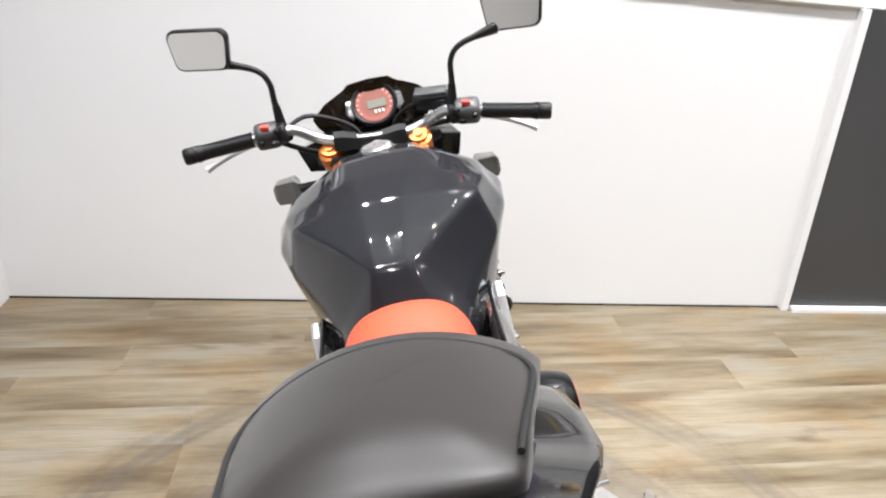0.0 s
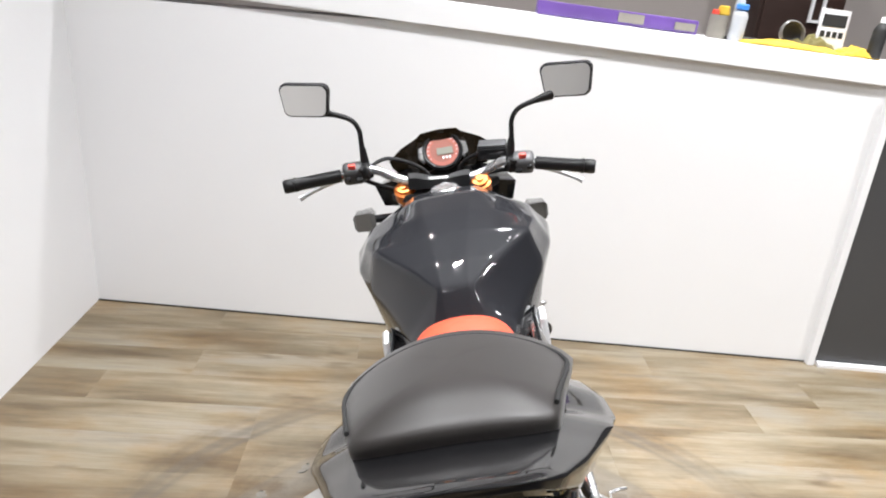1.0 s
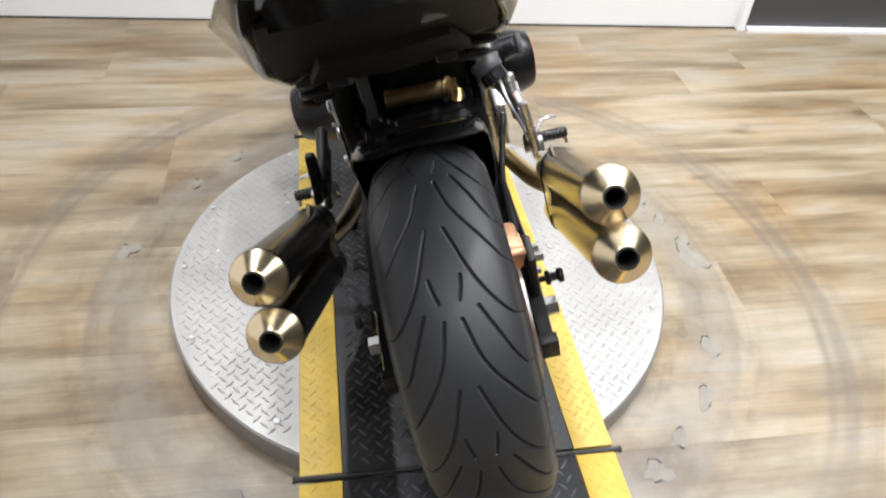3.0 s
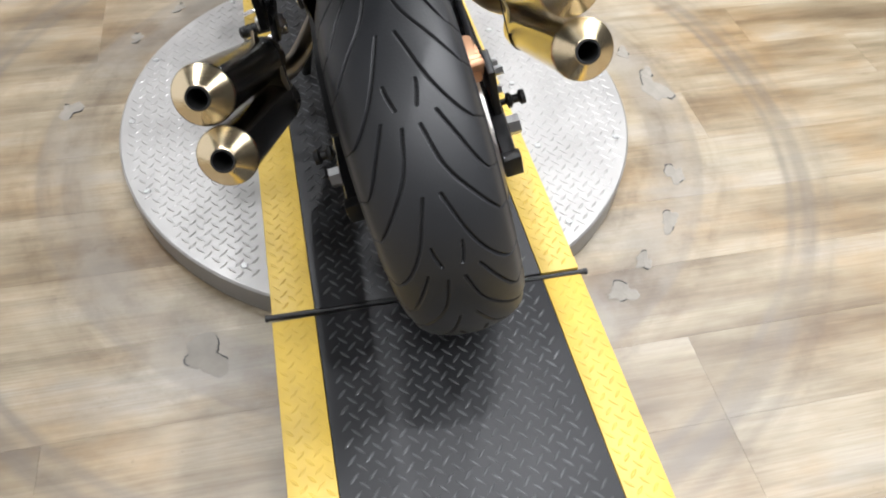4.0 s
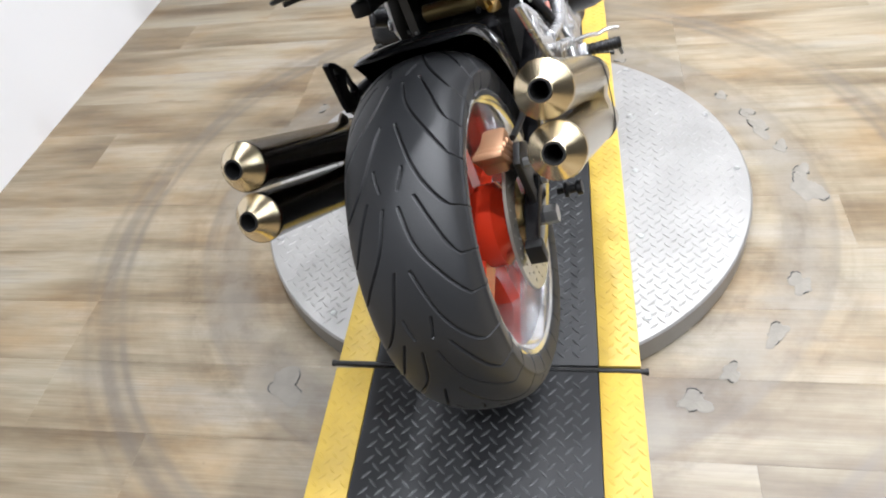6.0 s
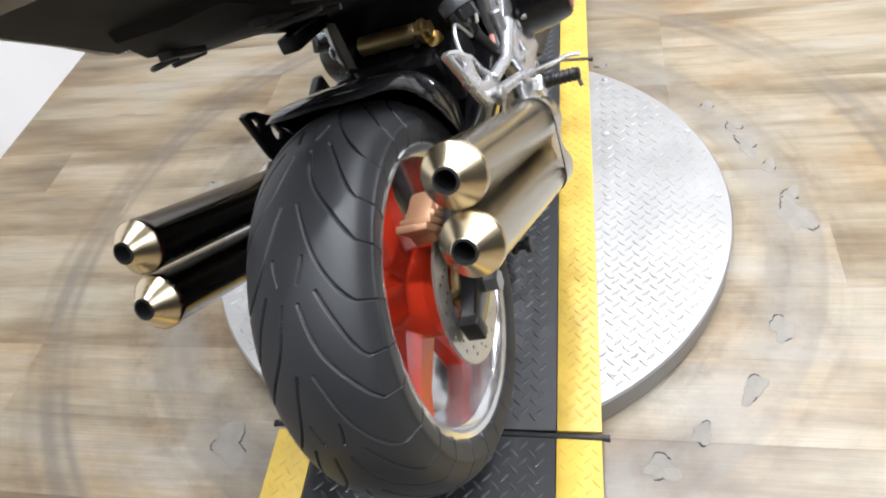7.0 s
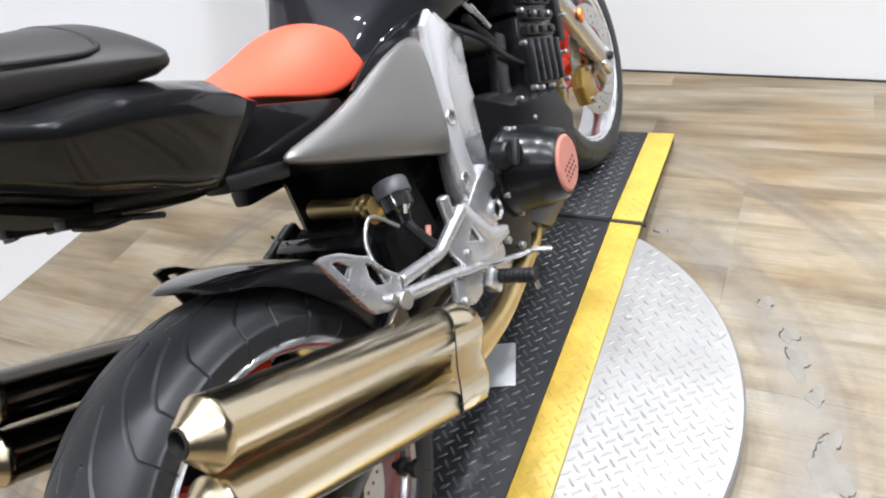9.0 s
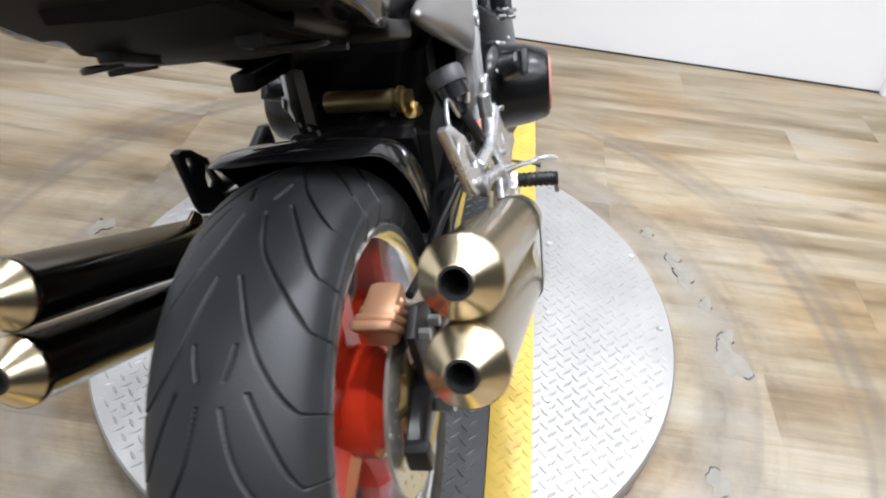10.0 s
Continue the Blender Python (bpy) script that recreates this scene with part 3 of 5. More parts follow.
part("inner_guard", loft([[Vector((x, y, z)) for y, z in ((0.325, 0.425), (0.345, 0.498), (0.365, 0.512), (0.415, 0.512), (0.420, 0.600), (0.47, 0.600), (0.47, 0.425))] for x in (-0.088, -0.080, 0.105, 0.115)]), UNDER, bike, "matt black guard behind the rear wheel", angle=25)
for k in range(3):
    part("bolt", rod((-0.062 + 0.011 * k, 0.362, 0.487 + 0.006 * k), (-0.062 + 0.011 * k, 0.346, 0.491 + 0.006 * k), 0.0026, segs=6), BOLT, shock)
part("guard_post", loft([[Vector((x, y, z)) for x, y in ((-0.092, q), (-0.070, q - 0.012), (-0.062, q + 0.02), (-0.088, q + 0.035))] for q, z in ((0.365, 0.43), (0.385, 0.50), (0.402, 0.60))]), PLASTIC, bike, angle=30)
part("left_lug", box((-0.152, 0.425, 0.588), (0.04, 0.15, 0.030), (-14, 0, 0), 0.006), PLASTIC, bike)


# mufflers: two stacked on each side
# The left side takes darker colours in place of its dark reflections.
def muffler_pair(s, x0, x1):
    a, bdir = Vector((s * x0, -0.117, 0.626)), Vector((s * x1, 0.272, 0.384))
    low = Vector((0, -0.044, -0.0665))
    pair = None
    for off, tilt in ((Vector((0, 0, 0)), 0.0), (low, 0.006)):
        p0, p1 = a + off, bdir + off + Vector((0, 0.004, -0.004)) * (1 if off.length else 0)
        d = (p1 - p0).normalized()
        n = (p1 - p0).length
        body = part("muffler", lathe(p0, p1, [(0.0385, 0.012), (0.0395, 0.016), (0.0395, 0.022), (0.0382, 0.024), (0.0382, n - 0.004), (0.036, n), (0, n)], 48), BRASS if s > 0 else BRASS_SHADED, pair or bike, "" if pair else "polished heat-tinted muffler" if s > 0 else "polished muffler with dark reflections in its colour", angle=40)
        part("end_cone", lathe(p0, p1, [(0.0390, 0.013), (0.0165, -0.012), (0.0155, -0.0125), (0.0148, -0.006)], 48), BRASS_BRUSHED, body if pair is None else pair, "brushed gold muffler end cone", angle=20)
        part("outlet_tube", lathe(p0, p1, [(0.0149, -0.009), (0.0152, -0.0145), (0.0128, -0.0145), (0.0118, -0.006), (0.0118, 0.09), (0, 0.09)], 32), BLACK_PIPE, body if pair is None else pair, "sooty black outlet")
        pair = pair or body
    # collector shell that joins the two bodies at their front
    d = (bdir - a).normalized()
    mid = bdir + low * 0.5
    side = low.normalized()
    rings = []
    for t, grow, long in ((-0.052, 1.03, 1.0), (-0.022, 1.05, 1.0), (0.000, 1.0, 0.97), (0.016, 0.82, 0.80), (0.026, 0.55, 0.5)):
        ring = []
        for k in range(28):
            ang = 2 * math.pi * k / 28
            u, v = math.cos(ang), math.sin(ang)
            stretch = 0.0385 * long * (1 if v > 0 else -1) * min(1, abs(v) * 4)
            ring.append(mid + d * (t - 0.022 * (1 - abs(v)) * (t < -0.01)) + Vector((1, 0, 0)) * 0.0385 * grow * u * (1 - 0.30 * max(0, 1 - 4 * abs(v))) + side * (0.0385 * grow * v + stretch))
        rings.append(ring)
    part("collector", loft(rings), BRASS if s > 0 else DARK_STEEL, pair, "heat-tinted collector joining two mufflers" if s > 0 else "collector with dark reflections in its colour", angle=50)
    part("clamp_band", tube([mid + d * (-0.054 - 0.022 * (1 - abs(math.sin(q)))) + Vector((1, 0, 0)) * 0.0402 * math.cos(q) + side * (0.0402 * math.sin(q) + 0.0385 * max(-1, min(1, 4 * math.sin(q)))) for q in np.linspace(0, 2 * math.pi, 41)], 0.0012, 6, 1), PLASTIC, pair)
    # link pipe forward under the engine
    start = mid + d * 0.045
    part("link_pipe", tube([start - d * 0.04, start - d * 0.01, Vector((s * 0.214, 0.350, 0.295)), Vector((s * 0.195, 0.43, 0.268)), Vector((s * 0.165, 0.56, 0.240)), Vector((s * 0.12, 0.72, 0.205)), Vector((s * 0.06, 0.85, 0.20))], [0.024, 0.020, 0.019, 0.019], 18, 6), BRASS_DULL if s > 0 else DARK_STEEL, pair, "gold tinted steel exhaust pipe" if s > 0 else "exhaust pipe with shade put into its colour")
    part("muffler_stay", plate([(0.155, 0.468), (0.20, 0.455), (0.212, 0.472), (0.200, 0.490), (0.16, 0.485)], 0.006, side_plane(s * 0.218), [circle(0.182, 0.473, 0.007)], 0.001), DARK_STEEL, pair)


muffler_pair(1, 0.232, 0.236)
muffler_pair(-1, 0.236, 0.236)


# foot rest plates
def rearset(s):
    m = Matrix.Translation((s * 0.196, 0, 0.482)) @ Matrix.Rotation(radians(-s * 9.0), 4, "Y") @ Matrix.Translation((0, 0.0, -0.482)) @ SIDE
    # The left hanger is alloy too; black stands in for its shade.
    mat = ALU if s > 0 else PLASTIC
    r = part("rearset_plate", plate([(0.16, 0.61), (0.175, 0.608), (0.196, 0.595), (0.223, 0.566), (0.23, 0.561), (0.241, 0.527), (0.255, 0.505), (0.247, 0.488), (0.22, 0.477), (0.202, 0.483), (0.185, 0.494), (0.177, 0.513)], 0.012, m, [[(0.176, 0.593), (0.188, 0.587), (0.198, 0.569), (0.18, 0.561)], [(0.22, 0.556), (0.228, 0.546), (0.241, 0.512), (0.232, 0.508), (0.212, 0.522), (0.211, 0.538)]], 0.002), mat, bike, "cast aluminium foot rest hanger" if s > 0 else "foot rest hanger with shade painted black", angle=30)
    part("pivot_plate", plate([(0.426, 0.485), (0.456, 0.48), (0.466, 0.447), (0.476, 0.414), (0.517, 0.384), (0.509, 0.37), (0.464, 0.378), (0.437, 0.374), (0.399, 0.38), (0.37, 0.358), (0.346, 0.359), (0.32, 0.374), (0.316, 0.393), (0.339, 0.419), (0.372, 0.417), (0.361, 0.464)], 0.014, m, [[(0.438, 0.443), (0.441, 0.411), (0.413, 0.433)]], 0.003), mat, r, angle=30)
    for (y0, z0), (y1, z1), r0, r1 in (((0.253, 0.493), (0.349, 0.463), 0.011, 0.010), ((0.349, 0.463), (0.443, 0.475), 0.010, 0.013), ((0.237, 0.477), (0.371, 0.409), 0.012, 0.009)):
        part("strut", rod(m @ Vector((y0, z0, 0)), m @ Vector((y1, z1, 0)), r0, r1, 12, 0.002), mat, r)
    for (y, z), q in (((0.232, 0.476), 0.015), ((0.391, 0.427), 0.006), ((0.326, 0.382), 0.008), ((0.399, 0.389), 0.008), ((0.215, 0.494), 0.008)):
        c = m @ Vector((y, z, 0))
        part("bolt", rod(c, c + Vector((s * 0.014, 0, 0)), q, segs=16, bevel=0.002), BOLT, r)
    # foot peg with ribbed rubber
    prof = [(0, 0), (0.009, 0)]
    for k in range(9):
        prof += [(0.0125, 0.004 + 0.0088 * k), (0.0125, 0.009 + 0.0088 * k), (0.0108, 0.010 + 0.0088 * k), (0.0108, 0.0125 + 0.0088 * k)]
    prof += [(0.012, 0.085), (0.009, 0.088), (0, 0.088)]
    peg = part("foot_peg", lathe((s * 0.206, 0.420, 0.352), (s * 1.188, 0.420, 0.347), prof, 18), PLASTIC, r, "ribbed black rubber foot peg")
    part("peg_mount", box((s * 0.215, 0.41, 0.352), (0.03, 0.032, 0.036), (30, 0, 0), 0.005), ALU, r)
    part("feeler", rod((s * 0.289, 0.420, 0.342), (s * 0.291, 0.416, 0.327), 0.004, segs=8), BOLT, r)
    part("pedal", tube([(s * 0.216, 0.34, 0.425), (s * 0.235, 0.40, 0.395), (s * 0.245, 0.45, 0.366), (s * 0.250, 0.485, 0.346), (s * 0.268, 0.490, 0.348), (s * 0.288, 0.502, 0.338)], 0.0045, 8), ALU, r, "silver foot pedal")
    return r


rearset(1)
rearset(-1)
# rear brake fluid pot with hose
p0 = Vector((0.1606, 0.3605, 0.5417))
tilt = Vector((-0.385, 0.513, 0.770)).normalized()
pot = part("brake_reservoir", lathe(p0, p0 + tilt, [(0, -0.022), (0.009, -0.022), (0.014, -0.006), (0.0245, 0.0), (0.0252, 0.026), (0, 0.026)], 28), SMOKE, bike, "dark cloudy plastic brake fluid reservoir")
part("cap", lathe(p0, p0 + tilt, [(0.0270, 0.022), (0.0282, 0.024), (0.0282, 0.043), (0.0262, 0.047), (0.0232, 0.0475), (0.0228, 0.0465), (0, 0.0465)], 28), CAP_GREY, pot, "grey screw cap")
part("sticker", box((0.1785, 0.352, 0.5485), (0.004, 0.013, 0.014), (-30, 20, 25)), PALE_PAPER, pot, "pale sticker")
part("hose", tube([(0.1685, 0.350, 0.526), (0.180, 0.350, 0.500), (0.190, 0.365, 0.462), (0.195, 0.395, 0.440), (0.195, 0.41, 0.45)], 0.009), PLASTIC, pot)
part("master_cylinder", rod((0.196, 0.40, 0.425), (0.190, 0.425, 0.515), 0.011, segs=14, bevel=0.003), ALU, pot, "silver brake master cylinder")
part("hose_loop", tube([(0.185, 0.235, 0.50), (0.165, 0.26, 0.555), (0.16, 0.30, 0.575), (0.165, 0.335, 0.53)], 0.0031), BOLT, pot, "braided brake hose")
part("brake_switch", rod((0.186, 0.36, 0.49), (0.186, 0.370, 0.502), 0.0045, segs=10), RED_DISC, pot, "red brake switch")


def half_ring(rows):
    """Closed ring from the right half, top to bottom."""
    return [Vector(p) for p in rows] + [Vector((-p[0], p[1], p[2])) for p in reversed(rows) if p[0] > 1e-6]


def skin(name, rings, mat, label="", levels=2, creases=(), ends=True, sharp=0.75):
    """Subdivided skin through rings; the listed columns keep a sharp line."""
    bm = loft(rings)
    layer = bm.edges.layers.float.new("crease_edge")
    bm.verts.ensure_lookup_table()
    n = len(rings[0])
    cols = {c for c in creases} | ({(n - c) % n for c in creases} if n > 6 else set())
    for e in bm.edges:
        i, j = e.verts[0].index, e.verts[1].index
        if i % n == j % n and i % n in cols:
            e[layer] = sharp
        elif ends and i // n == j // n and i // n in (0, len(rings) - 1):
            e[layer] = 0.95
    ob = part(name, bm, mat, bike, label, angle=180)
    return subdivided(ob, levels)


# tail
def tail_ring(y, wt, zt, w, zr, wl, zl, wb, zb, rake=0.0):
    return half_ring([(0, y, zt), (wt, y, zt - 0.004), (w, y + 0.004 + 0.25 * rake, zr), (wl, y - rake, zl), (wb, y - rake, zb + 0.004), (0, y - rake, zb)])


tail = skin("tail_cowl", [tail_ring(-0.247, 0.055, 1.004, 0.076, 0.999, 0.072, 0.993, 0.05, 0.990), tail_ring(-0.228, 0.074, 0.999, 0.100, 0.986, 0.094, 0.972, 0.072, 0.974),
                          tail_ring(-0.17, 0.095, 0.976, 0.128, 0.955, 0.116, 0.922, 0.09, 0.932), tail_ring(-0.11, 0.104, 0.956, 0.152, 0.927, 0.128, 0.884, 0.10, 0.890), tail_ring(-0.05, 0.112, 0.939, 0.177, 0.903, 0.142, 0.844, 0.112, 0.852),
                          tail_ring(0.0, 0.118, 0.914, 0.190, 0.880, 0.152, 0.804, 0.124, 0.815), tail_ring(0.07, 0.127, 0.905, 0.189, 0.866, 0.153, 0.772, 0.128, 0.785, 0.012), tail_ring(0.14, 0.132, 0.876, 0.181, 0.842, 0.152, 0.748, 0.122, 0.755, 0.045),
                          tail_ring(0.218, 0.124, 0.842, 0.158, 0.790, 0.149, 0.730, 0.112, 0.738, 0.088)], GLOSS, "black gloss tail cowl", 2, (1, 2, 3, 4), sharp=0.93)
part("tail_light", loft([half_ring([(0, y, z), (w, y, z - 0.002), (w * 1.02, y, z - 0.012), (0, y, z - 0.014)]) for y, w, z in ((-0.236, 0.060, 0.991), (-0.21, 0.078, 0.967), (-0.17, 0.088, 0.932))]), SMOKE, tail, "smoked clear tail light lens", angle=40)
part("under_tail", loft([half_ring([(0, y, z), (w, y, z), (w, y, z - 0.006), (0, y, z - 0.008)]) for y, w, z in ((-0.175, 0.100, 0.934), (-0.11, 0.118, 0.888), (-0.05, 0.130, 0.848), (0.005, 0.135, 0.806))]), UNDER, tail, "matt black underside", angle=30)
bracket = part("plate_bracket", box((0.072, -0.085, 0.872), (0.050, 0.028, 0.012), (-38, 0, 12), 0.003), SWITCH_GREY, tail, "grey plate lamp bracket")
part("lamp_bar", rod((0.048, -0.108, 0.886), (0.088, -0.118, 0.896), 0.006, segs=12, bevel=0.002), ALU, bracket, "silver lamp bar")
part("under_tray", loft([half_ring([(0, -0.05, 0.842), (0.075, -0.05, 0.840), (0.075, -0.05, 0.828), (0, -0.05, 0.824)]), half_ring([(0, 0.0, 0.80), (0.10, 0.0, 0.795), (0.10, 0.0, 0.785), (0, 0.0, 0.780)]), half_ring([(0, 0.12, 0.745), (0.10, 0.12, 0.738), (0.10, 0.12, 0.728), (0, 0.12, 0.722)]),
                         half_ring([(0, 0.30, 0.705), (0.09, 0.30, 0.70), (0.09, 0.30, 0.685), (0, 0.30, 0.68)])]), UNDER, tail, "black plastic under tray", angle=30)
for s in (-1, 1):
    part("luggage_hook", tube([(s * 0.066, 0.004, 0.772), (s * 0.095, 0.004, 0.769), (s * 0.113, 0.010, 0.766), (s * 0.121, 0.024, 0.763), (s * 0.115, 0.038, 0.759), (s * 0.094, 0.044, 0.757), (s * 0.072, 0.044, 0.757)], 0.0034, 8), PLASTIC, tail, "bent black wire luggage hook")
    part("hook_mount", box((s * 0.068, 0.022, 0.772), (0.026, 0.062, 0.016), (-25, 0, 0), 0.003), PLASTIC, tail)
    part("strap_bar", rod((s * 0.072, 0.060, 0.748), (s * 0.128, 0.062, 0.744), 0.004, segs=8), PLASTIC, tail)
    part("grab_lug", box((s * 0.125, 0.185, 0.715), (0.05, 0.10, 0.022), (-20, 0, 0), 0.006), PLASTIC, tail)
    part("seat_side", plate([(0.150, 0.742), (0.175, 0.800), (0.250, 0.785), (0.390, 0.726), (0.400, 0.690), (0.330, 0.700), (0.240, 0.702), (0.198, 0.712)], 0.016, side_plane(s * 0.126), bevel=0.004), GLOSS, tail, "black panel under the rider seat", angle=30)
    part("subframe_rail", tube([(s * 0.09, 0.02, 0.79), (s * 0.10, 0.20, 0.72), (s * 0.115, 0.42, 0.665), (s * 0.12, 0.58, 0.63)], 0.014, 12), PLASTIC, tail)


# seats
def pillion_edge(y):
    """Height of the pad's lower edge, which falls towards the front."""
    return 0.963 - 0.30 * y


def pillion_top(x, y):
    return pillion_edge(y) + (0.034 + 0.09 * max(0, y + 0.10) - 0.020 * max(0, (-0.05 - y) / 0.063) ** 1.6) * (1 - (x / 0.15) ** 2)


half_plan = [(0.0, -0.113), (0.05, -0.112), (0.088, -0.110), (0.106, -0.104), (0.113, -0.090), (0.122, -0.05), (0.135, 0.02), (0.148, 0.075), (0.158, 0.125), (0.162, 0.152), (0.154, 0.167), (0.12, 0.168), (0.06, 0.163), (0.0, 0.160)]
plan = half_plan + [(-x, y) for x, y in reversed(half_plan[1:-1])]
edge = [(p.x, p.y) for p in smooth_path([(x, y, 0) for x, y in plan + plan[:1]], 4)[:-1]]
rings = []
for f, rise in ((0.03, 0.0080), (0.2, 0.0080), (0.4, 0.0075), (0.6, 0.0065), (0.75, 0.0050), (0.87, 0.0030), (0.95, 0.0010), (1.0, -0.0030)):
    rings.append([Vector((x * f, 0.02 + (y - 0.02) * f, pillion_top(x * f, 0.02 + (y - 0.02) * f) + rise)) for x, y in edge])
for f, drop, keep in ((1.004, 0.009, 0.8), (0.996, 0.020, 0.4), (0.975, 0.027, 0.0), (0.90, 0.030, 0.0)):
    rings.append([Vector((x * f, 0.02 + (y - 0.02) * f, pillion_edge(y) + keep * (pillion_top(x, y) - pillion_edge(y)) - drop + 0.010 * max(0, (y - 0.1) / 0.17))) for x, y in edge])
pillion = part("pillion_seat", loft(rings), VINYL, bike, "black vinyl pillion seat with piping", angle=60)
seam = smooth_path([(-0.112, -0.085, 0), (-0.126, -0.02, 0), (-0.139, 0.04, 0), (-0.142, 0.085, 0), (-0.126, 0.112, 0), (-0.06, 0.122, 0), (0, 0.124, 0), (0.06, 0.124, 0), (0.128, 0.118, 0), (0.146, 0.094, 0), (0.142, 0.05, 0), (0.127, -0.02, 0), (0.112, -0.085, 0)], 6)
part("piping", tube([(p.x, p.y, pillion_top(p.x, p.y) + 0.0032) for p in seam], 0.0030, 8, 1), GROOVE, pillion, "black seat piping")
part("seat_base", loft([half_ring([(0, y, z), (w, y, z), (w, y, z - 0.022), (0, y, z - 0.022)]) for y, w, z in ((-0.085, 0.092, 0.962), (-0.04, 0.104, 0.948), (0.05, 0.116, 0.922), (0.10, 0.120, 0.906), (0.14, 0.11, 0.894))]), UNDER, pillion)


def saddle_ring(y, w, zt, zb):
    h = zt - zb
    return half_ring([(0, y, zt + 0.002), (0.42 * w, y, zt - 0.04 * h), (0.72 * w, y, zt - 0.20 * h), (0.92 * w, y, zt - 0.52 * h), (w, y, zb + 0.06 * h), (0.95 * w, y, zb), (0, y, zb)])


rider = skin("rider_seat", [saddle_ring(*r) for r in ((0.160, 0.080, 0.860, 0.850), (0.20, 0.096, 0.846, 0.832), (0.25, 0.108, 0.834, 0.806), (0.30, 0.112, 0.823, 0.780), (0.345, 0.114, 0.819, 0.752), (0.39, 0.115, 0.820, 0.726), (0.43, 0.116, 0.824, 0.714), (0.465, 0.115, 0.826, 0.712), (0.495, 0.111, 0.820, 0.716), (0.525, 0.103, 0.800, 0.722), (0.545, 0.096, 0.772, 0.726))],
             RED_VINYL, "red vinyl rider seat", creases=(4,), sharp=0.6)


# tank
def tank_ring(y, c, p1, p2, p3, p4):
    return half_ring([(0, y, c), (p1[0], y, p1[1]), (p2[0], y, p2[1]), (p3[0], y, p3[1]), (p4[0], y, p4[1]), (0, y, p4[1])])


tank = skin("tank", [tank_ring(*r) for r in (
    (0.490, 0.785, (0.025, 0.783), (0.060, 0.772), (0.100, 0.750), (0.105, 0.695)), (0.540, 0.864, (0.027, 0.864), (0.036, 0.860), (0.110, 0.765), (0.118, 0.695)), (0.600, 0.892, (0.030, 0.894), (0.090, 0.884), (0.140, 0.785), (0.140, 0.695)),
    (0.690, 0.919, (0.042, 0.920), (0.168, 0.900), (0.192, 0.808), (0.170, 0.70)), (0.780, 0.935, (0.056, 0.935), (0.192, 0.892), (0.224, 0.824), (0.185, 0.70)), (0.880, 0.944, (0.072, 0.942), (0.190, 0.888), (0.235, 0.830), (0.190, 0.705)),
    (0.940, 0.940, (0.078, 0.934), (0.170, 0.882), (0.226, 0.826), (0.180, 0.715)), (1.000, 0.920, (0.078, 0.908), (0.132, 0.872), (0.180, 0.822), (0.15, 0.74)), (1.035, 0.892, (0.055, 0.885), (0.090, 0.862), (0.105, 0.830), (0.09, 0.77)))], METALLIC, "dark metallic faceted fuel tank", 3, (1, 2, 3), sharp=0.90)
part("filler_cap", lathe((0, 0.93, 0.936), (0, 0.96, 1.936), [(0, 0.012), (0.030, 0.012), (0.034, 0.008), (0.034, 0.0), (0.046, -0.001), (0.046, -0.006)], 36), ALU, tank)
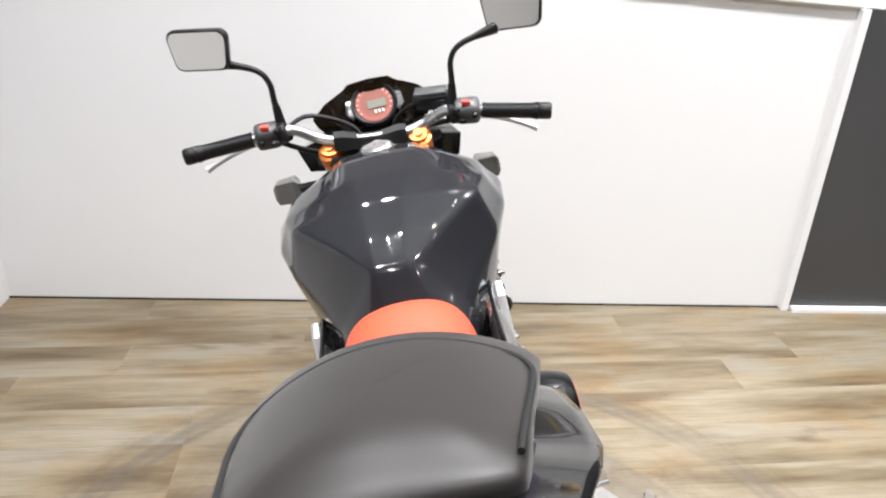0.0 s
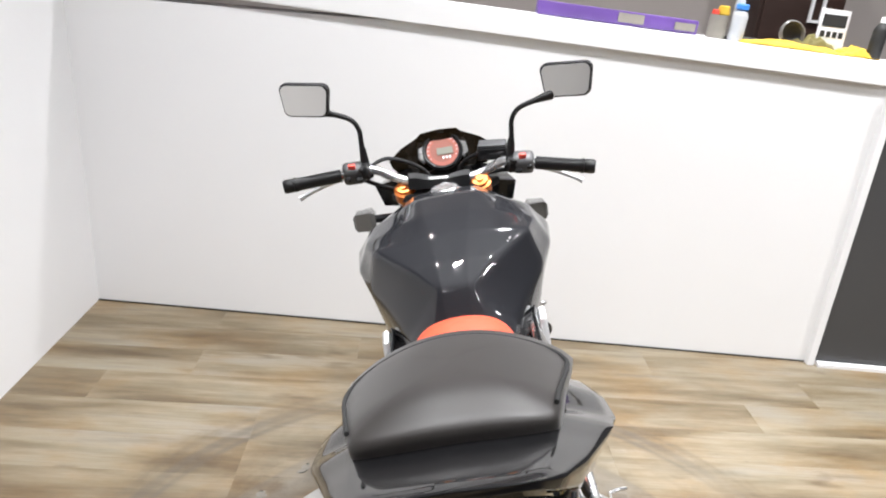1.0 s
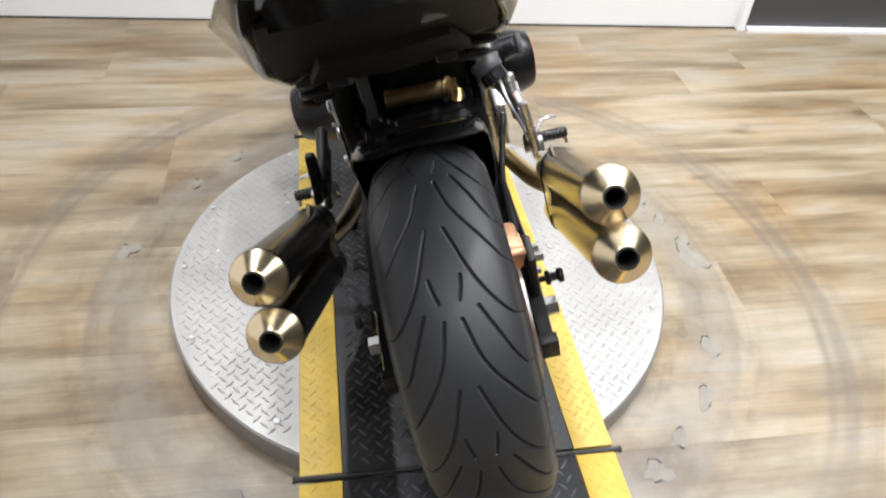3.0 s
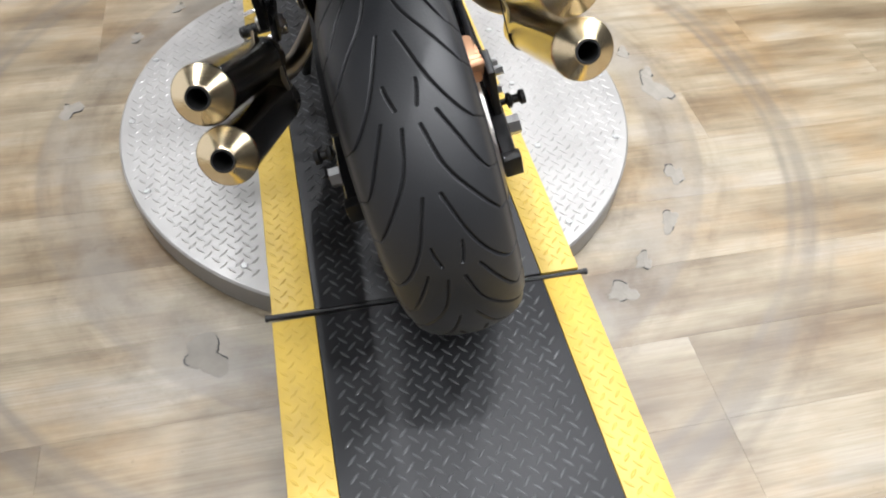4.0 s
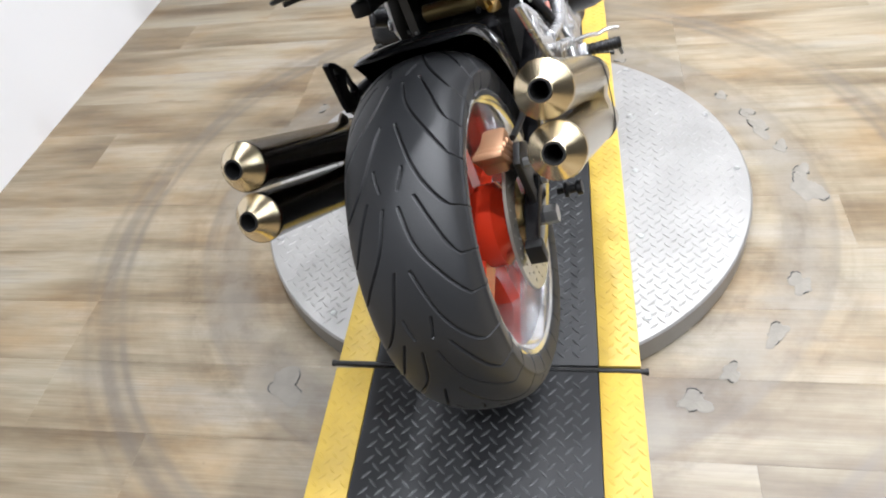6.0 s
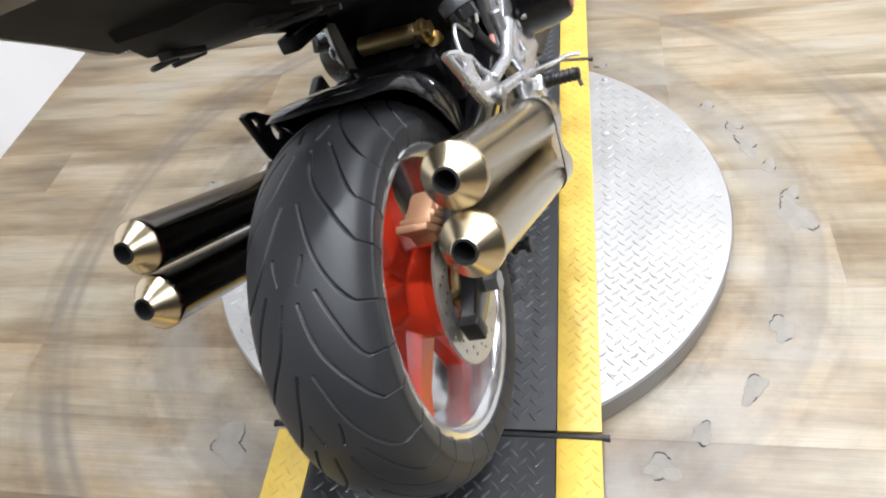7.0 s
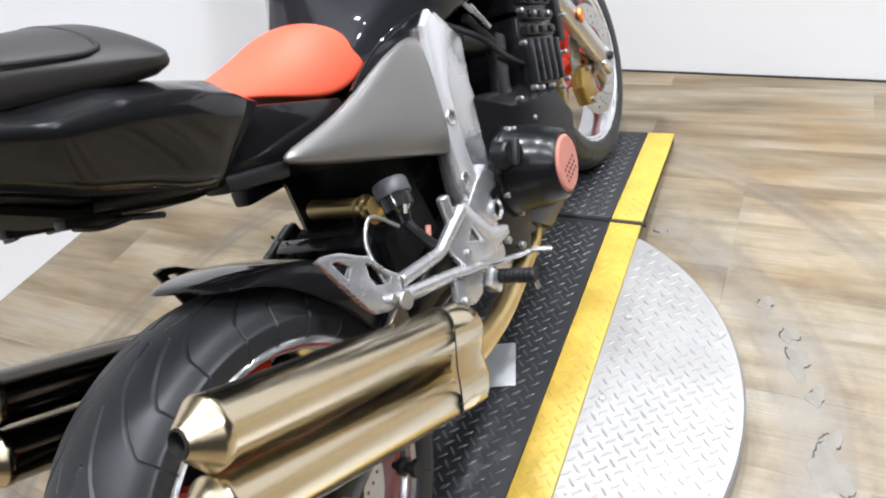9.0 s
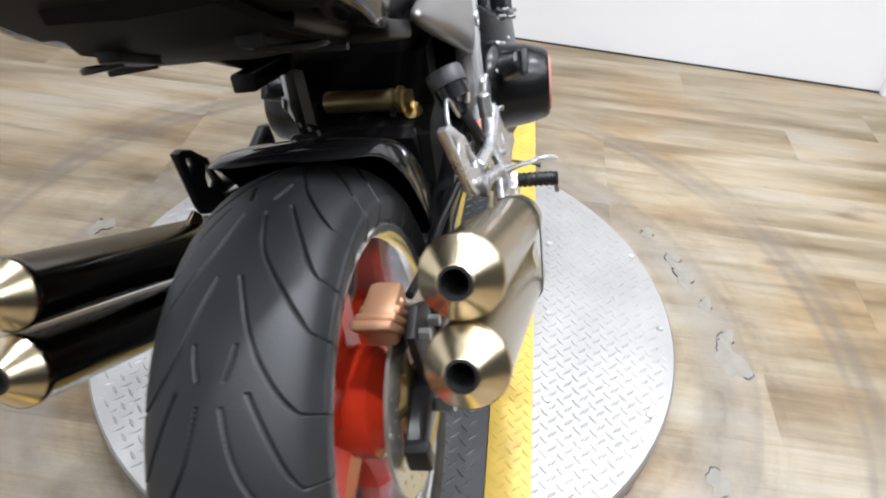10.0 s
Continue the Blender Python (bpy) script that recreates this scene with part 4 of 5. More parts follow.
for s in (-1, 1):
    cover = skin("side_cover", [[Vector((s * x, y, z)) for x, y, z in r] for r in (
        ((0.158, 0.214, 0.738), (0.170, 0.206, 0.732), (0.170, 0.207, 0.726), (0.158, 0.212, 0.720), (0.140, 0.216, 0.730)),
        ((0.152, 0.345, 0.728), (0.176, 0.340, 0.702), (0.190, 0.335, 0.662), (0.160, 0.332, 0.634), (0.128, 0.340, 0.675)),
        ((0.150, 0.470, 0.752), (0.174, 0.462, 0.705), (0.186, 0.450, 0.602), (0.160, 0.440, 0.562), (0.128, 0.455, 0.650)),
        ((0.150, 0.560, 0.758), (0.174, 0.545, 0.700), (0.184, 0.520, 0.560), (0.158, 0.505, 0.518), (0.124, 0.540, 0.640)),
        ((0.148, 0.640, 0.738), (0.166, 0.610, 0.680), (0.176, 0.560, 0.535), (0.152, 0.535, 0.498), (0.124, 0.580, 0.630)))], SATIN, "grey satin side cover", 2, (0, 2, 3), sharp=0.8)
    part("trim_line", tube([(s * 0.150, 0.40, 0.722), (s * 0.147, 0.50, 0.743), (s * 0.152, 0.62, 0.742), (s * 0.165, 0.69, 0.735)], 0.004, 8), GLOSS, cover)
    # frame spar with its bright front face
    # The silver left spar's body is coloured black to stand for shade.
    spar = part("frame_spar", plate([(0.600, 0.722), (0.655, 0.728), (0.700, 0.660), (0.668, 0.590), (0.645, 0.470), (0.600, 0.330), (0.545, 0.262), (0.500, 0.275), (0.505, 0.40), (0.502, 0.480), (0.548, 0.600), (0.565, 0.660)], 0.030, side_plane(s * 0.152), [circle(0.556, 0.385, 0.017, 20)], 0.006), ALU if s > 0 else PLASTIC, bike, "cast aluminium frame spar" if s > 0 else "frame spar coloured black for shade with bright outer face", angle=30)
    part("spar_face", plate([(0.598, 0.728), (0.628, 0.742), (0.652, 0.700), (0.590, 0.620), (0.562, 0.520), (0.552, 0.438), (0.530, 0.425), (0.508, 0.470), (0.545, 0.605)], 0.016, side_plane(s * 0.168), bevel=0.005), FRAME_BRIGHT, spar, "bright satin frame face", angle=30)
    for y, z in ((0.555, 0.583), (0.518, 0.484)):
        part("bolt", lathe((s * 0.174, y, z), (s * 1.174, y, z), [(0.0105, 0.0), (0.014, 0.0035), (0.0125, 0.006), (0.0095, 0.0055), (0.009, 0.0), (0, 0.0)], 18), ALU, spar)
        part("bolt_socket", rod((s * 0.1745, y, z), (s * 0.1765, y, z), 0.0085, segs=12), SMOKE_GREY, spar)
    if s > 0:
        part("spar_foot", plate([(0.500, 0.452), (0.535, 0.462), (0.585, 0.470), (0.600, 0.440), (0.584, 0.388), (0.570, 0.318), (0.518, 0.309), (0.455, 0.331), (0.440, 0.387), (0.455, 0.430)], 0.022, side_plane(s * 0.168), bevel=0.004), ALU, spar, angle=30)
    part("pivot_ring", lathe((s * 0.178, 0.556, 0.392), (s * 1.178, 0.556, 0.392), [(0.012, 0), (0.019, 0.0), (0.019, 0.006), (0.015, 0.008), (0.012, 0.004)], 24, True), CHROME, spar)

# two pale slashes on the tank's right flank
for k in range(2):
    c = Vector((0.128 - 0.006 * k, 0.662 - 0.010 * k, 0.8965 - 0.0025 * k))
    part("mark", box((0, 0, 0), (0.0035, 0.016 - 0.004 * k, 0.002), bevel=0.0005, segs=1), PLATE_GREY, tank, "small silver slash", smooth=False, at=Matrix.Translation(c) @ Euler((radians(6), radians(43), radians(-22))).to_matrix().to_4x4())



def sheared(ob, lift, slope, back=0.0, wide=1.0):
    """Raises a part and all under it, the more the further back."""
    m = Matrix(((wide, 0, 0, 0), (0, 1, 0, back), (0, slope, 1, lift), (0, 0, 0, 1)))
    for each in [ob] + list(ob.children_recursive):
        each.data.transform(m)


sheared(tail, 0.027, -0.075)


# engine: cylinders with fins, head, crankcase and covers
TILT_E = 24.0


def eng(x, u, v):
    """Engine axes: u forward across the cylinders, v up along them, from the crankcase centre."""
    a = radians(-TILT_E)
    return Vector((x, 0.80 + u * math.cos(a) - v * math.sin(a), 0.37 + u * math.sin(a) + v * math.cos(a)))


engine = part("crankcase", loft([[eng(x, u, v) for u, v in pts] for x, pts in (
    (-0.20, ((-0.12, -0.06), (0.0, -0.12), (0.10, -0.07), (0.12, 0.05), (0.06, 0.10), (-0.14, 0.09))), (-0.165, ((-0.20, -0.09), (0.0, -0.17), (0.15, -0.10), (0.16, 0.07), (0.09, 0.13), (-0.22, 0.12))),
    (0.165, ((-0.20, -0.09), (0.0, -0.17), (0.15, -0.10), (0.16, 0.07), (0.09, 0.13), (-0.22, 0.12))), (0.20, ((-0.12, -0.06), (0.0, -0.12), (0.10, -0.07), (0.12, 0.05), (0.06, 0.10), (-0.14, 0.09))))]), ENGINE, bike, "black cast engine block", angle=30)
turn = (-TILT_E, 0, 0)
b = bmesh.new()
add_box(b, eng(0, 0.06, 0.185), (0.36, 0.16, 0.14), turn, 0.008)
part("cylinder_block", b, ENGINE, engine)
for s in (-1, 1):
    for k in range(5):
        part("cylinder_rib", box(eng(s * 0.187, 0.0 + 0.03 * k, 0.165), (0.018, 0.012, 0.085), turn, 0.003), ENGINE_RIB, engine)
    for k in range(6):
        part("fin_block", box(eng(s * 0.182, 0.055 + 0.004 * (k % 2), 0.225 + 0.030 * k), (0.024 - 0.002 * (k % 2), 0.120, 0.020), turn, 0.004), ENGINE_RIB, engine)
        for q in range(3):
            part("fin_stub", box(eng(s * 0.190, 0.015 + 0.040 * q, 0.225 + 0.030 * k), (0.020, 0.024, 0.014), turn, 0.003), ENGINE, engine)
part("cylinder_head", box(eng(0, 0.06, 0.325), (0.35, 0.17, 0.13), turn, 0.012), ENGINE, engine)
part("cam_cover", box(eng(0, 0.06, 0.415), (0.33, 0.15, 0.05), turn, 0.016), ENGINE, engine)
for s in (-1, 1):
    for u, v in ((-0.035, 0.26), (-0.03, 0.115), (0.13, 0.12), (0.155, 0.25), (0.14, 0.33), (-0.06, 0.06), (0.10, 0.105), (0.05, 0.112), (0.0, 0.112), (0.155, 0.29), (-0.10, 0.10), (-0.045, 0.20), (0.135, 0.175), (0.02, 0.255), (0.08, 0.255), (-0.15, 0.05)):
        p = eng(s * 0.200, u, v)
        part("bolt", rod(p - Vector((s * 0.01, 0, 0)), p + Vector((s * 0.005, 0, 0)), 0.0048, segs=10, bevel=0.002), BOLT, engine)
    part("side_plate", plate([(0.70, 0.47), (0.74, 0.55), (0.80, 0.62), (0.83, 0.60), (0.78, 0.52), (0.75, 0.45)], 0.02, side_plane(s * 0.165), bevel=0.004), ENGINE, engine)
    part("throttle_body", rod((s * 0.14, 0.70, 0.66), (s * 0.14, 0.79, 0.61), 0.027, segs=18, bevel=0.004), PLASTIC, engine)
    part("fuel_rail", rod((s * 0.165, 0.735, 0.68), (s * 0.165, 0.80, 0.59), 0.009, segs=10), PLASTIC, engine)
    part("cable", tube([(s * 0.15, 0.68, 0.70), (s * 0.19, 0.72, 0.64), (s * 0.185, 0.78, 0.58), (s * 0.175, 0.86, 0.52)], 0.005, 8), PLASTIC, engine)
    part("stay", tube([(s * 0.165, 0.735, 0.715), (s * 0.18, 0.75, 0.675), (s * 0.18, 0.775, 0.640), (s * 0.165, 0.765, 0.690)], 0.0045, 8), ALU, engine)
# clutch cover on the right, generator cover on the left
for s in (-1, 1):
    c0, c1 = Vector((s * 0.165, 0.674, 0.398)), Vector((s * 0.275, 0.680, 0.392))
    cover = part("clutch_cover" if s > 0 else "generator_cover", lathe(c0, c1, [(0.090, 0.0), (0.090, 0.018), (0.086, 0.024), (0.081, 0.030), (0.074, 0.075), (0.064, 0.106), (0.058, 0.112), (0.052, 0.111), (0, 0.111)], 40), ENGINE, engine, "black cast round engine cover")
    d = (c1 - c0).normalized()
    face = c0 + d * 0.112
    part("cover_insert", lathe(face, face + d, [(0, 0.004), (0.048, 0.004), (0.052, 0.001), (0.052, -0.004)], 36), RED_DISC, cover, "faded red round cover insert")
    u = Vector((0, 1, 0)) - d * d.y
    u.normalize()
    v = d.cross(u)
    for q in range(5):
        for w in range(3):
            p = face + d * 0.0042 + u * (0.012 * (q - 2)) + v * (-0.012 + 0.012 * (w - 1))
            part("insert_hole", rod(p - d * 0.002, p + d * 0.0006, 0.0028, segs=8), DARK, cover)
    for k in range(8):
        a = 2 * math.pi * k / 8
        p = c0 + d * 0.016 + (u * math.cos(a) + v * math.sin(a)) * 0.085
        part("bolt", rod(p, p + d * 0.012, 0.0055, segs=10, bevel=0.002), BOLT, cover)
    p = Vector((s * 0.205, 0.600, 0.470))
    q = Vector((s * 0.240, 0.590, 0.482))
    plug = part("oil_filler", rod(p, q, 0.026, 0.023, 24, 0.004), ENGINE, cover)
    part("grip_bar", box(q + (q - p).normalized() * 0.004, (0.012, 0.044, 0.012), (45, 0, 0), 0.003), PLASTIC, plug)
    part("sprocket_cover", plate([(0.52, 0.30), (0.56, 0.43), (0.62, 0.42), (0.66, 0.30), (0.60, 0.25)], 0.03, side_plane(s * 0.165), bevel=0.006), ENGINE, engine)
    for y, z in ((0.545, 0.33), (0.58, 0.29), (0.60, 0.40)):
        part("bolt", rod((s * 0.178, y, z), (s * 0.189, y, z), 0.008, segs=10, bevel=0.002), BOLT, engine)
part("oil_pan", loft([half_ring([(0, y, z), (w, y, z), (w * 0.8, y, z - 0.08), (0, y, z - 0.09)]) for y, w, z in ((0.58, 0.10, 0.27), (0.70, 0.15, 0.26), (0.86, 0.15, 0.25), (0.98, 0.10, 0.27))]), ENGINE, engine, angle=30)
for k in range(4):
    x = -0.12 + 0.08 * k
    part("header_pipe", tube([(x, 0.99, 0.50), (x, 1.06, 0.47), (x * 0.95, 1.09, 0.40), (x * 0.85, 1.05, 0.28), (x * 0.7, 0.95, 0.205), (x * 0.5, 0.80, 0.19)], 0.019, 14), BRASS_DULL, bike, "tinted steel exhaust header")
part("radiator", box((0, 1.10, 0.60), (0.36, 0.035, 0.26), (-22, 0, 0), 0.006), PLASTIC, bike, "black radiator")
part("side_stand", tube([(-0.13, 0.56, 0.30), (-0.20, 0.60, 0.17), (-0.255, 0.64, 0.035)], 0.011, 12), PLASTIC, bike, "black side stand")
part("airbox", box((0, 0.60, 0.63), (0.22, 0.32, 0.16), (0, 0, 0), 0.03), PLASTIC, bike)
part("battery_box", box((0, 0.49, 0.60), (0.20, 0.14, 0.20), (0, 0, 0), 0.02), PLASTIC, bike)

# front fork and brakes
fork_head = Vector((-0.012, 1.025, 0.905))
foot = Vector((0, 1.405, 0.275))
for s in (-1, 1):
    o = Vector((s * 0.102, 0, 0))
    head = fork_head + Vector((0.005 - 0.005 * s, -0.006 - 0.006 * s, 0.006 - 0.004 * s))
    d = (head - foot).normalized()
    leg = part("fork_leg", lathe(foot + o - d * 0.03, head + o, [(0, 0), (0.020, 0.0), (0.024, 0.02), (0.026, 0.08), (0.027, 0.30), (0.031, 0.31), (0.031, 0.34), (0.0255, 0.345), (0.0255, 0.79), (0, 0.79)], 28), ALU, bike, "silver fork leg", angle=30)
    part("fork_cap", lathe(head + o + d * 0.012, head + o + d, [(0.0275, -0.02), (0.0275, 0.008), (0.020, 0.010), (0.020, 0.018), (0.010, 0.019), (0.010, 0.024), (0, 0.024)], 24), FORK_ORANGE, leg, "orange anodised fork cap")
    part("axle_clamp", box(foot + o - d * 0.02, (0.04, 0.06, 0.06), (30, 0, 0), 0.01), ALU, leg)
    bolt = foot + o + Vector((s * 0.02, 0, 0))
    part("axle_end", rod(bolt, bolt + Vector((s * 0.012, 0, 0)), 0.012, segs=16, bevel=0.003), DARK, leg)
    part("reflector", lathe(foot + o + d * 0.19 + Vector((s * 0.026, 0.0, 0)), foot + o + d * 0.19 + Vector((s * 1.026, 0.1, 0)), [(0, 0.008), (0.016, 0.008), (0.018, 0.004), (0.018, 0)], 20), FORK_ORANGE, leg, "orange round reflector")
    cal = part("front_caliper", plate([(1.255, 0.215), (1.30, 0.195), (1.335, 0.225), (1.325, 0.300), (1.28, 0.310), (1.25, 0.27)], 0.036, side_plane(s * 0.080), bevel=0.008), GOLD, leg, "gold front brake caliper")
    for y, z in ((1.275, 0.22), (1.305, 0.295)):
        part("bolt", rod((s * 0.098, y, z), (s * 0.106, y, z), 0.007, segs=10), BOLT, cal)
    part("fender_half", loft([[FRONT + Vector((x, -math.cos(radians(a)) * r, math.sin(radians(a)) * r)) for x, r in ((0.0, 0.318), (s * 0.04, 0.315), (s * 0.062, 0.298), (s * 0.066, 0.27), (s * 0.063, 0.27), (s * 0.058, 0.295), (s * 0.038, 0.311), (0.0, 0.314))] for a in (52, 70, 90, 110, 128)]), GLOSS, bike, "black front fender half", angle=40)

# handlebar group, turned a little out of line
BAR = Matrix.Translation((-0.010, 1.0, 0.965)) @ Matrix.Rotation(radians(5.6), 4, "Y") @ Matrix.Rotation(radians(-1.5), 4, "Z") @ Matrix.Translation((0, -1.0, -0.955))


def at_bar(pts):
    return [BAR @ Vector(p) for p in pts]


bar = part("handlebar", tube(at_bar([(-0.375, 0.955, 0.958), (-0.20, 0.995, 0.972), (-0.16, 1.01, 0.970), (-0.115, 1.02, 0.945), (-0.06, 1.005, 0.935), (0.06, 1.005, 0.935), (0.115, 1.02, 0.945), (0.16, 1.01, 0.970), (0.20, 0.995, 0.972), (0.375, 0.955, 0.958)]), 0.0115, 14, 7), ALU, bike, "silver handlebar")
part("bar_clamp", loft([[BAR @ Vector((x, y, z)) for y, z in ((0.985, 0.920), (0.990, 0.940 + 0.008 * (abs(x) > 0.05)), (1.01, 0.946 + 0.010 * (abs(x) > 0.05)), (1.035, 0.938), (1.03, 0.915))] for x in (-0.078, -0.06, -0.02, 0.02, 0.06, 0.078)]), PLASTIC, bar, "grey handlebar clamp cover", angle=25)
part("top_yoke", plate([(-0.14, 1.03), (-0.10, 0.985), (-0.03, 0.975), (0.03, 0.975), (0.10, 0.985), (0.14, 1.03), (0.09, 1.065), (0, 1.05), (-0.09, 1.065)], 0.022, Matrix.Translation((0, 0.0, 0.912)), bevel=0.005), PLASTIC, bar)
part("ignition_lock", rod((0, 0.985, 0.915), (0, 0.975, 0.935), 0.018, segs=20, bevel=0.003), CHROME, bar, "chrome ignition lock")
for s in (-1, 1):
    prof = [(0.0165, 0.0)]
    for k in range(14):
        prof += [(0.0165, 0.004 + 0.0075 * k), (0.0158, 0.0065 + 0.0075 * k)]
    prof += [(0.0175, 0.110), (0.0185, 0.113), (0.0185, 0.118), (0.016, 0.119), (0.0175, 0.122), (0.0175, 0.140), (0.014, 0.145), (0, 0.145)]
    p0, p1 = at_bar([(s * 0.243, 0.986, 0.968), (s * 0.375, 0.955, 0.958)])
    grip = part("grip", lathe(p0, p1, prof, 20), PLASTIC, bar, "black rubber grip", angle=50)
    c = BAR @ Vector((s * 0.212, 0.990, 0.971))
    sw = part("switch_box", box(c, (0.054, 0.044, 0.050), (25, 5, -s * 12), 0.012, 3), SWITCH_GREY if s > 0 else PLASTIC_GREY, bar, "grey switch housing" if s > 0 else "dark grey switch housing")
    part("switch_button", box(c + Vector((s * -0.002, -0.022, 0.022)), (0.018, 0.010, 0.014), (25, 5, 0), 0.003), BUTTON_RED, sw, "red switch button")
    part("switch_rocker", box(c + Vector((s * 0.012, -0.026, -0.006)), (0.014, 0.012, 0.012), (25, 5, 0), 0.003), PLASTIC, sw)
    part("switch_rocker", box(c + Vector((s * -0.015, -0.026, -0.012)), (0.016, 0.012, 0.010), (25, 5, 0), 0.003), PLASTIC, sw)
    part("switch_collar", rod(c - Vector((s * 0.040, 0.002, 0)), c - Vector((s * 0.022, 0, 0)), 0.021, segs=20, bevel=0.003), PLASTIC, sw)
    part("lever_pivot", rod(BAR @ Vector((s * 0.215, 1.028, 0.945)), BAR @ Vector((s * 0.215, 1.028, 0.972)), 0.009, segs=12, bevel=0.002), BOLT, bar)
    part("switch_lever", box(c + Vector((-s * 0.026, -0.020, 0.012)), (0.012, 0.022, 0.010), (10, 0, s * 25), 0.003), PLASTIC, sw)
    part("lever_perch", box(BAR @ Vector((s * 0.195, 1.015, 0.960)), (0.05, 0.04, 0.03), (0, 0, s * 20), 0.006), PLASTIC, bar)
    part("lever", tube(at_bar([(s * 0.205, 1.025, 0.955), (s * 0.25, 1.035, 0.945), (s * 0.30, 1.035, 0.930), (s * 0.345, 1.028, 0.912), (s * 0.365, 1.022, 0.903)]), [0.007, 0.0065, 0.006, 0.0055, 0.0075], 10), FRAME_BRIGHT, bar, "silver brake lever" if s > 0 else "silver clutch lever")
    base = (s * 0.182, 1.003, 0.985)
    mirror = part("mirror_stem", tube(at_bar([base, (s * 0.186, 1.003, 1.035), (s * 0.188, 1.003, 1.075), (s * 0.205, 1.003, 1.102), (s * 0.245, 1.005, 1.118), (s * 0.275, 1.006, 1.124)]), [0.0085, 0.0065, 0.006, 0.006, 0.007, 0.009], 10), PLASTIC, bar, "black mirror stem")
    part("stem_boot", rod(*at_bar([(s * 0.182, 1.003, 0.982), (s * 0.185, 1.003, 1.03)]), 0.012, 0.008, 14), PLASTIC, mirror)
    mm = BAR @ Matrix.Translation((s * 0.318 + 0.007 - 0.003 * s, 0.998, 1.162 + 0.003 * s)) @ Euler((radians(94 if s < 0 else 92), radians(s * -3), radians(-10 if s < 0 else -20))).to_matrix().to_4x4()
    out = []
    for cx, cy, a0 in ((0.045, 0.023, 0), (-0.045, 0.023, 90), (-0.039, -0.023, 180), (0.039, -0.023, 270)):
        out += [(cx + 0.018 * math.cos(radians(a0 + q)), cy + 0.018 * math.sin(radians(a0 + q))) for q in (0, 22, 45, 68, 90)]
    shell = part("mirror_shell", plate(out, 0.020, mm, bevel=0.005), PLASTIC, mirror, "black rounded mirror housing")
    part("mirror_glass", plate([(x * 0.925, y * 0.89) for x, y in out], 0.003, mm @ Matrix.Translation((0, 0, 0.0090))), MIRROR, mirror, "clear mirror glass", smooth=False)
    part("mirror_boot", rod(*at_bar([(s * 0.238, 1.005, 1.116), (s * 0.288, 1.006, 1.130)]), 0.0065, 0.0125, 14, 0.002), PLASTIC, mirror)
    part("cable", tube([BAR @ Vector((s * 0.19, 1.02, 0.965)), BAR @ Vector((s * 0.13, 1.06, 0.985)), (s * 0.05, 1.10, 0.95), (s * 0.03, 1.08, 0.88)], 0.005, 8), PLASTIC, bar)
    part("cable", tube([BAR @ Vector((s * 0.20, 1.01, 0.95)), (s * 0.14, 1.05, 0.93), (s * 0.08, 1.09, 0.91), (s * 0.06, 1.06, 0.86)], 0.006, 8), PLASTIC, bar)
    # headlight shroud and indicators
    part("shroud", loft([[Vector((s * x, y, z + (0.005 - 0.023 * s) * (1 if y < 1.1 else 0.4))) for x, y, z in r] for r in (((0.118, 1.06, 0.925), (0.185, 1.08, 0.905), (0.170, 1.08, 0.850), (0.125, 1.07, 0.845)), ((0.10, 1.18, 0.93), (0.150, 1.20, 0.915), (0.14, 1.20, 0.83), (0.10, 1.19, 0.82)), ((0.06, 1.28, 0.90), (0.09, 1.28, 0.89), (0.08, 1.28, 0.82), (0.05, 1.28, 0.81)))]), GLOSS, bike, "black headlight shroud", angle=30)
    stalk = part("indicator", loft([[Vector((s * x, 1.035 + y, z + 0.836 - s * 0.024)) for y, z in r] for x, r in ((0.195, ((-0.018, -0.012), (0.016, -0.014), (0.018, 0.014), (-0.016, 0.018))), (0.205, ((-0.030, -0.022), (0.028, -0.024), (0.030, 0.024), (-0.028, 0.028))), (0.245, ((-0.026, -0.020), (0.022, -0.022), (0.024, 0.022), (-0.024, 0.026))), (0.253, ((-0.014, -0.012), (0.012, -0.012), (0.012, 0.012), (-0.012, 0.014))))]), SMOKE_GREY, bike, "smoked grey front indicator", angle=30)
    part("indicator_stalk", rod((s * 0.12, 1.075, 0.83 - s * 0.014), (s * 0.20, 1.035, 0.836 - s * 0.024), 0.011, segs=12), PLASTIC, stalk)

master = part("brake_master_cylinder", box(BAR @ Vector((0.140, 1.062, 0.985)), (0.078, 0.046, 0.034), (8, 4, -10), 0.008, 3), GLOSS, bar, "black front brake master cylinder")
part("lid", box(BAR @ Vector((0.140, 1.062, 1.005)), (0.072, 0.042, 0.008), (8, 4, -10), 0.003), PLASTIC_GREY, master)

# instruments and fly screen
g0 = Vector((0.004, 1.180, 0.976))
gd = Vector((0.0, -0.80, 0.60)).normalized()
gu = Vector((0.0, 0.60, 0.80))
gm = Matrix.Translation(g0) @ Matrix(((1, 0, 0, 0), (0, gu.y, gd.y, 0), (0, gu.z, gd.z, 0), (0, 0, 0, 1)))
gauge = part("instrument", add_lathe(bmesh.new(), gm, [(0, -0.03), (0.040, -0.03), (0.056, -0.008), (0.056, 0.0), (0.052, 0.004), (0.048, 0.002), (0.046, -0.004), (0, -0.004)], 44), PLASTIC, bike, "round digital instrument cluster")
ring = [circle(0, 0, 0.0445, 40), circle(0, 0, 0.034, 40)]
part("dial_ring", plate(ring[0], 0.002, gm @ Matrix.Translation((0, 0, -0.003)), [ring[1]]), DIAL_RED, gauge, "red tachometer ring", smooth=False)
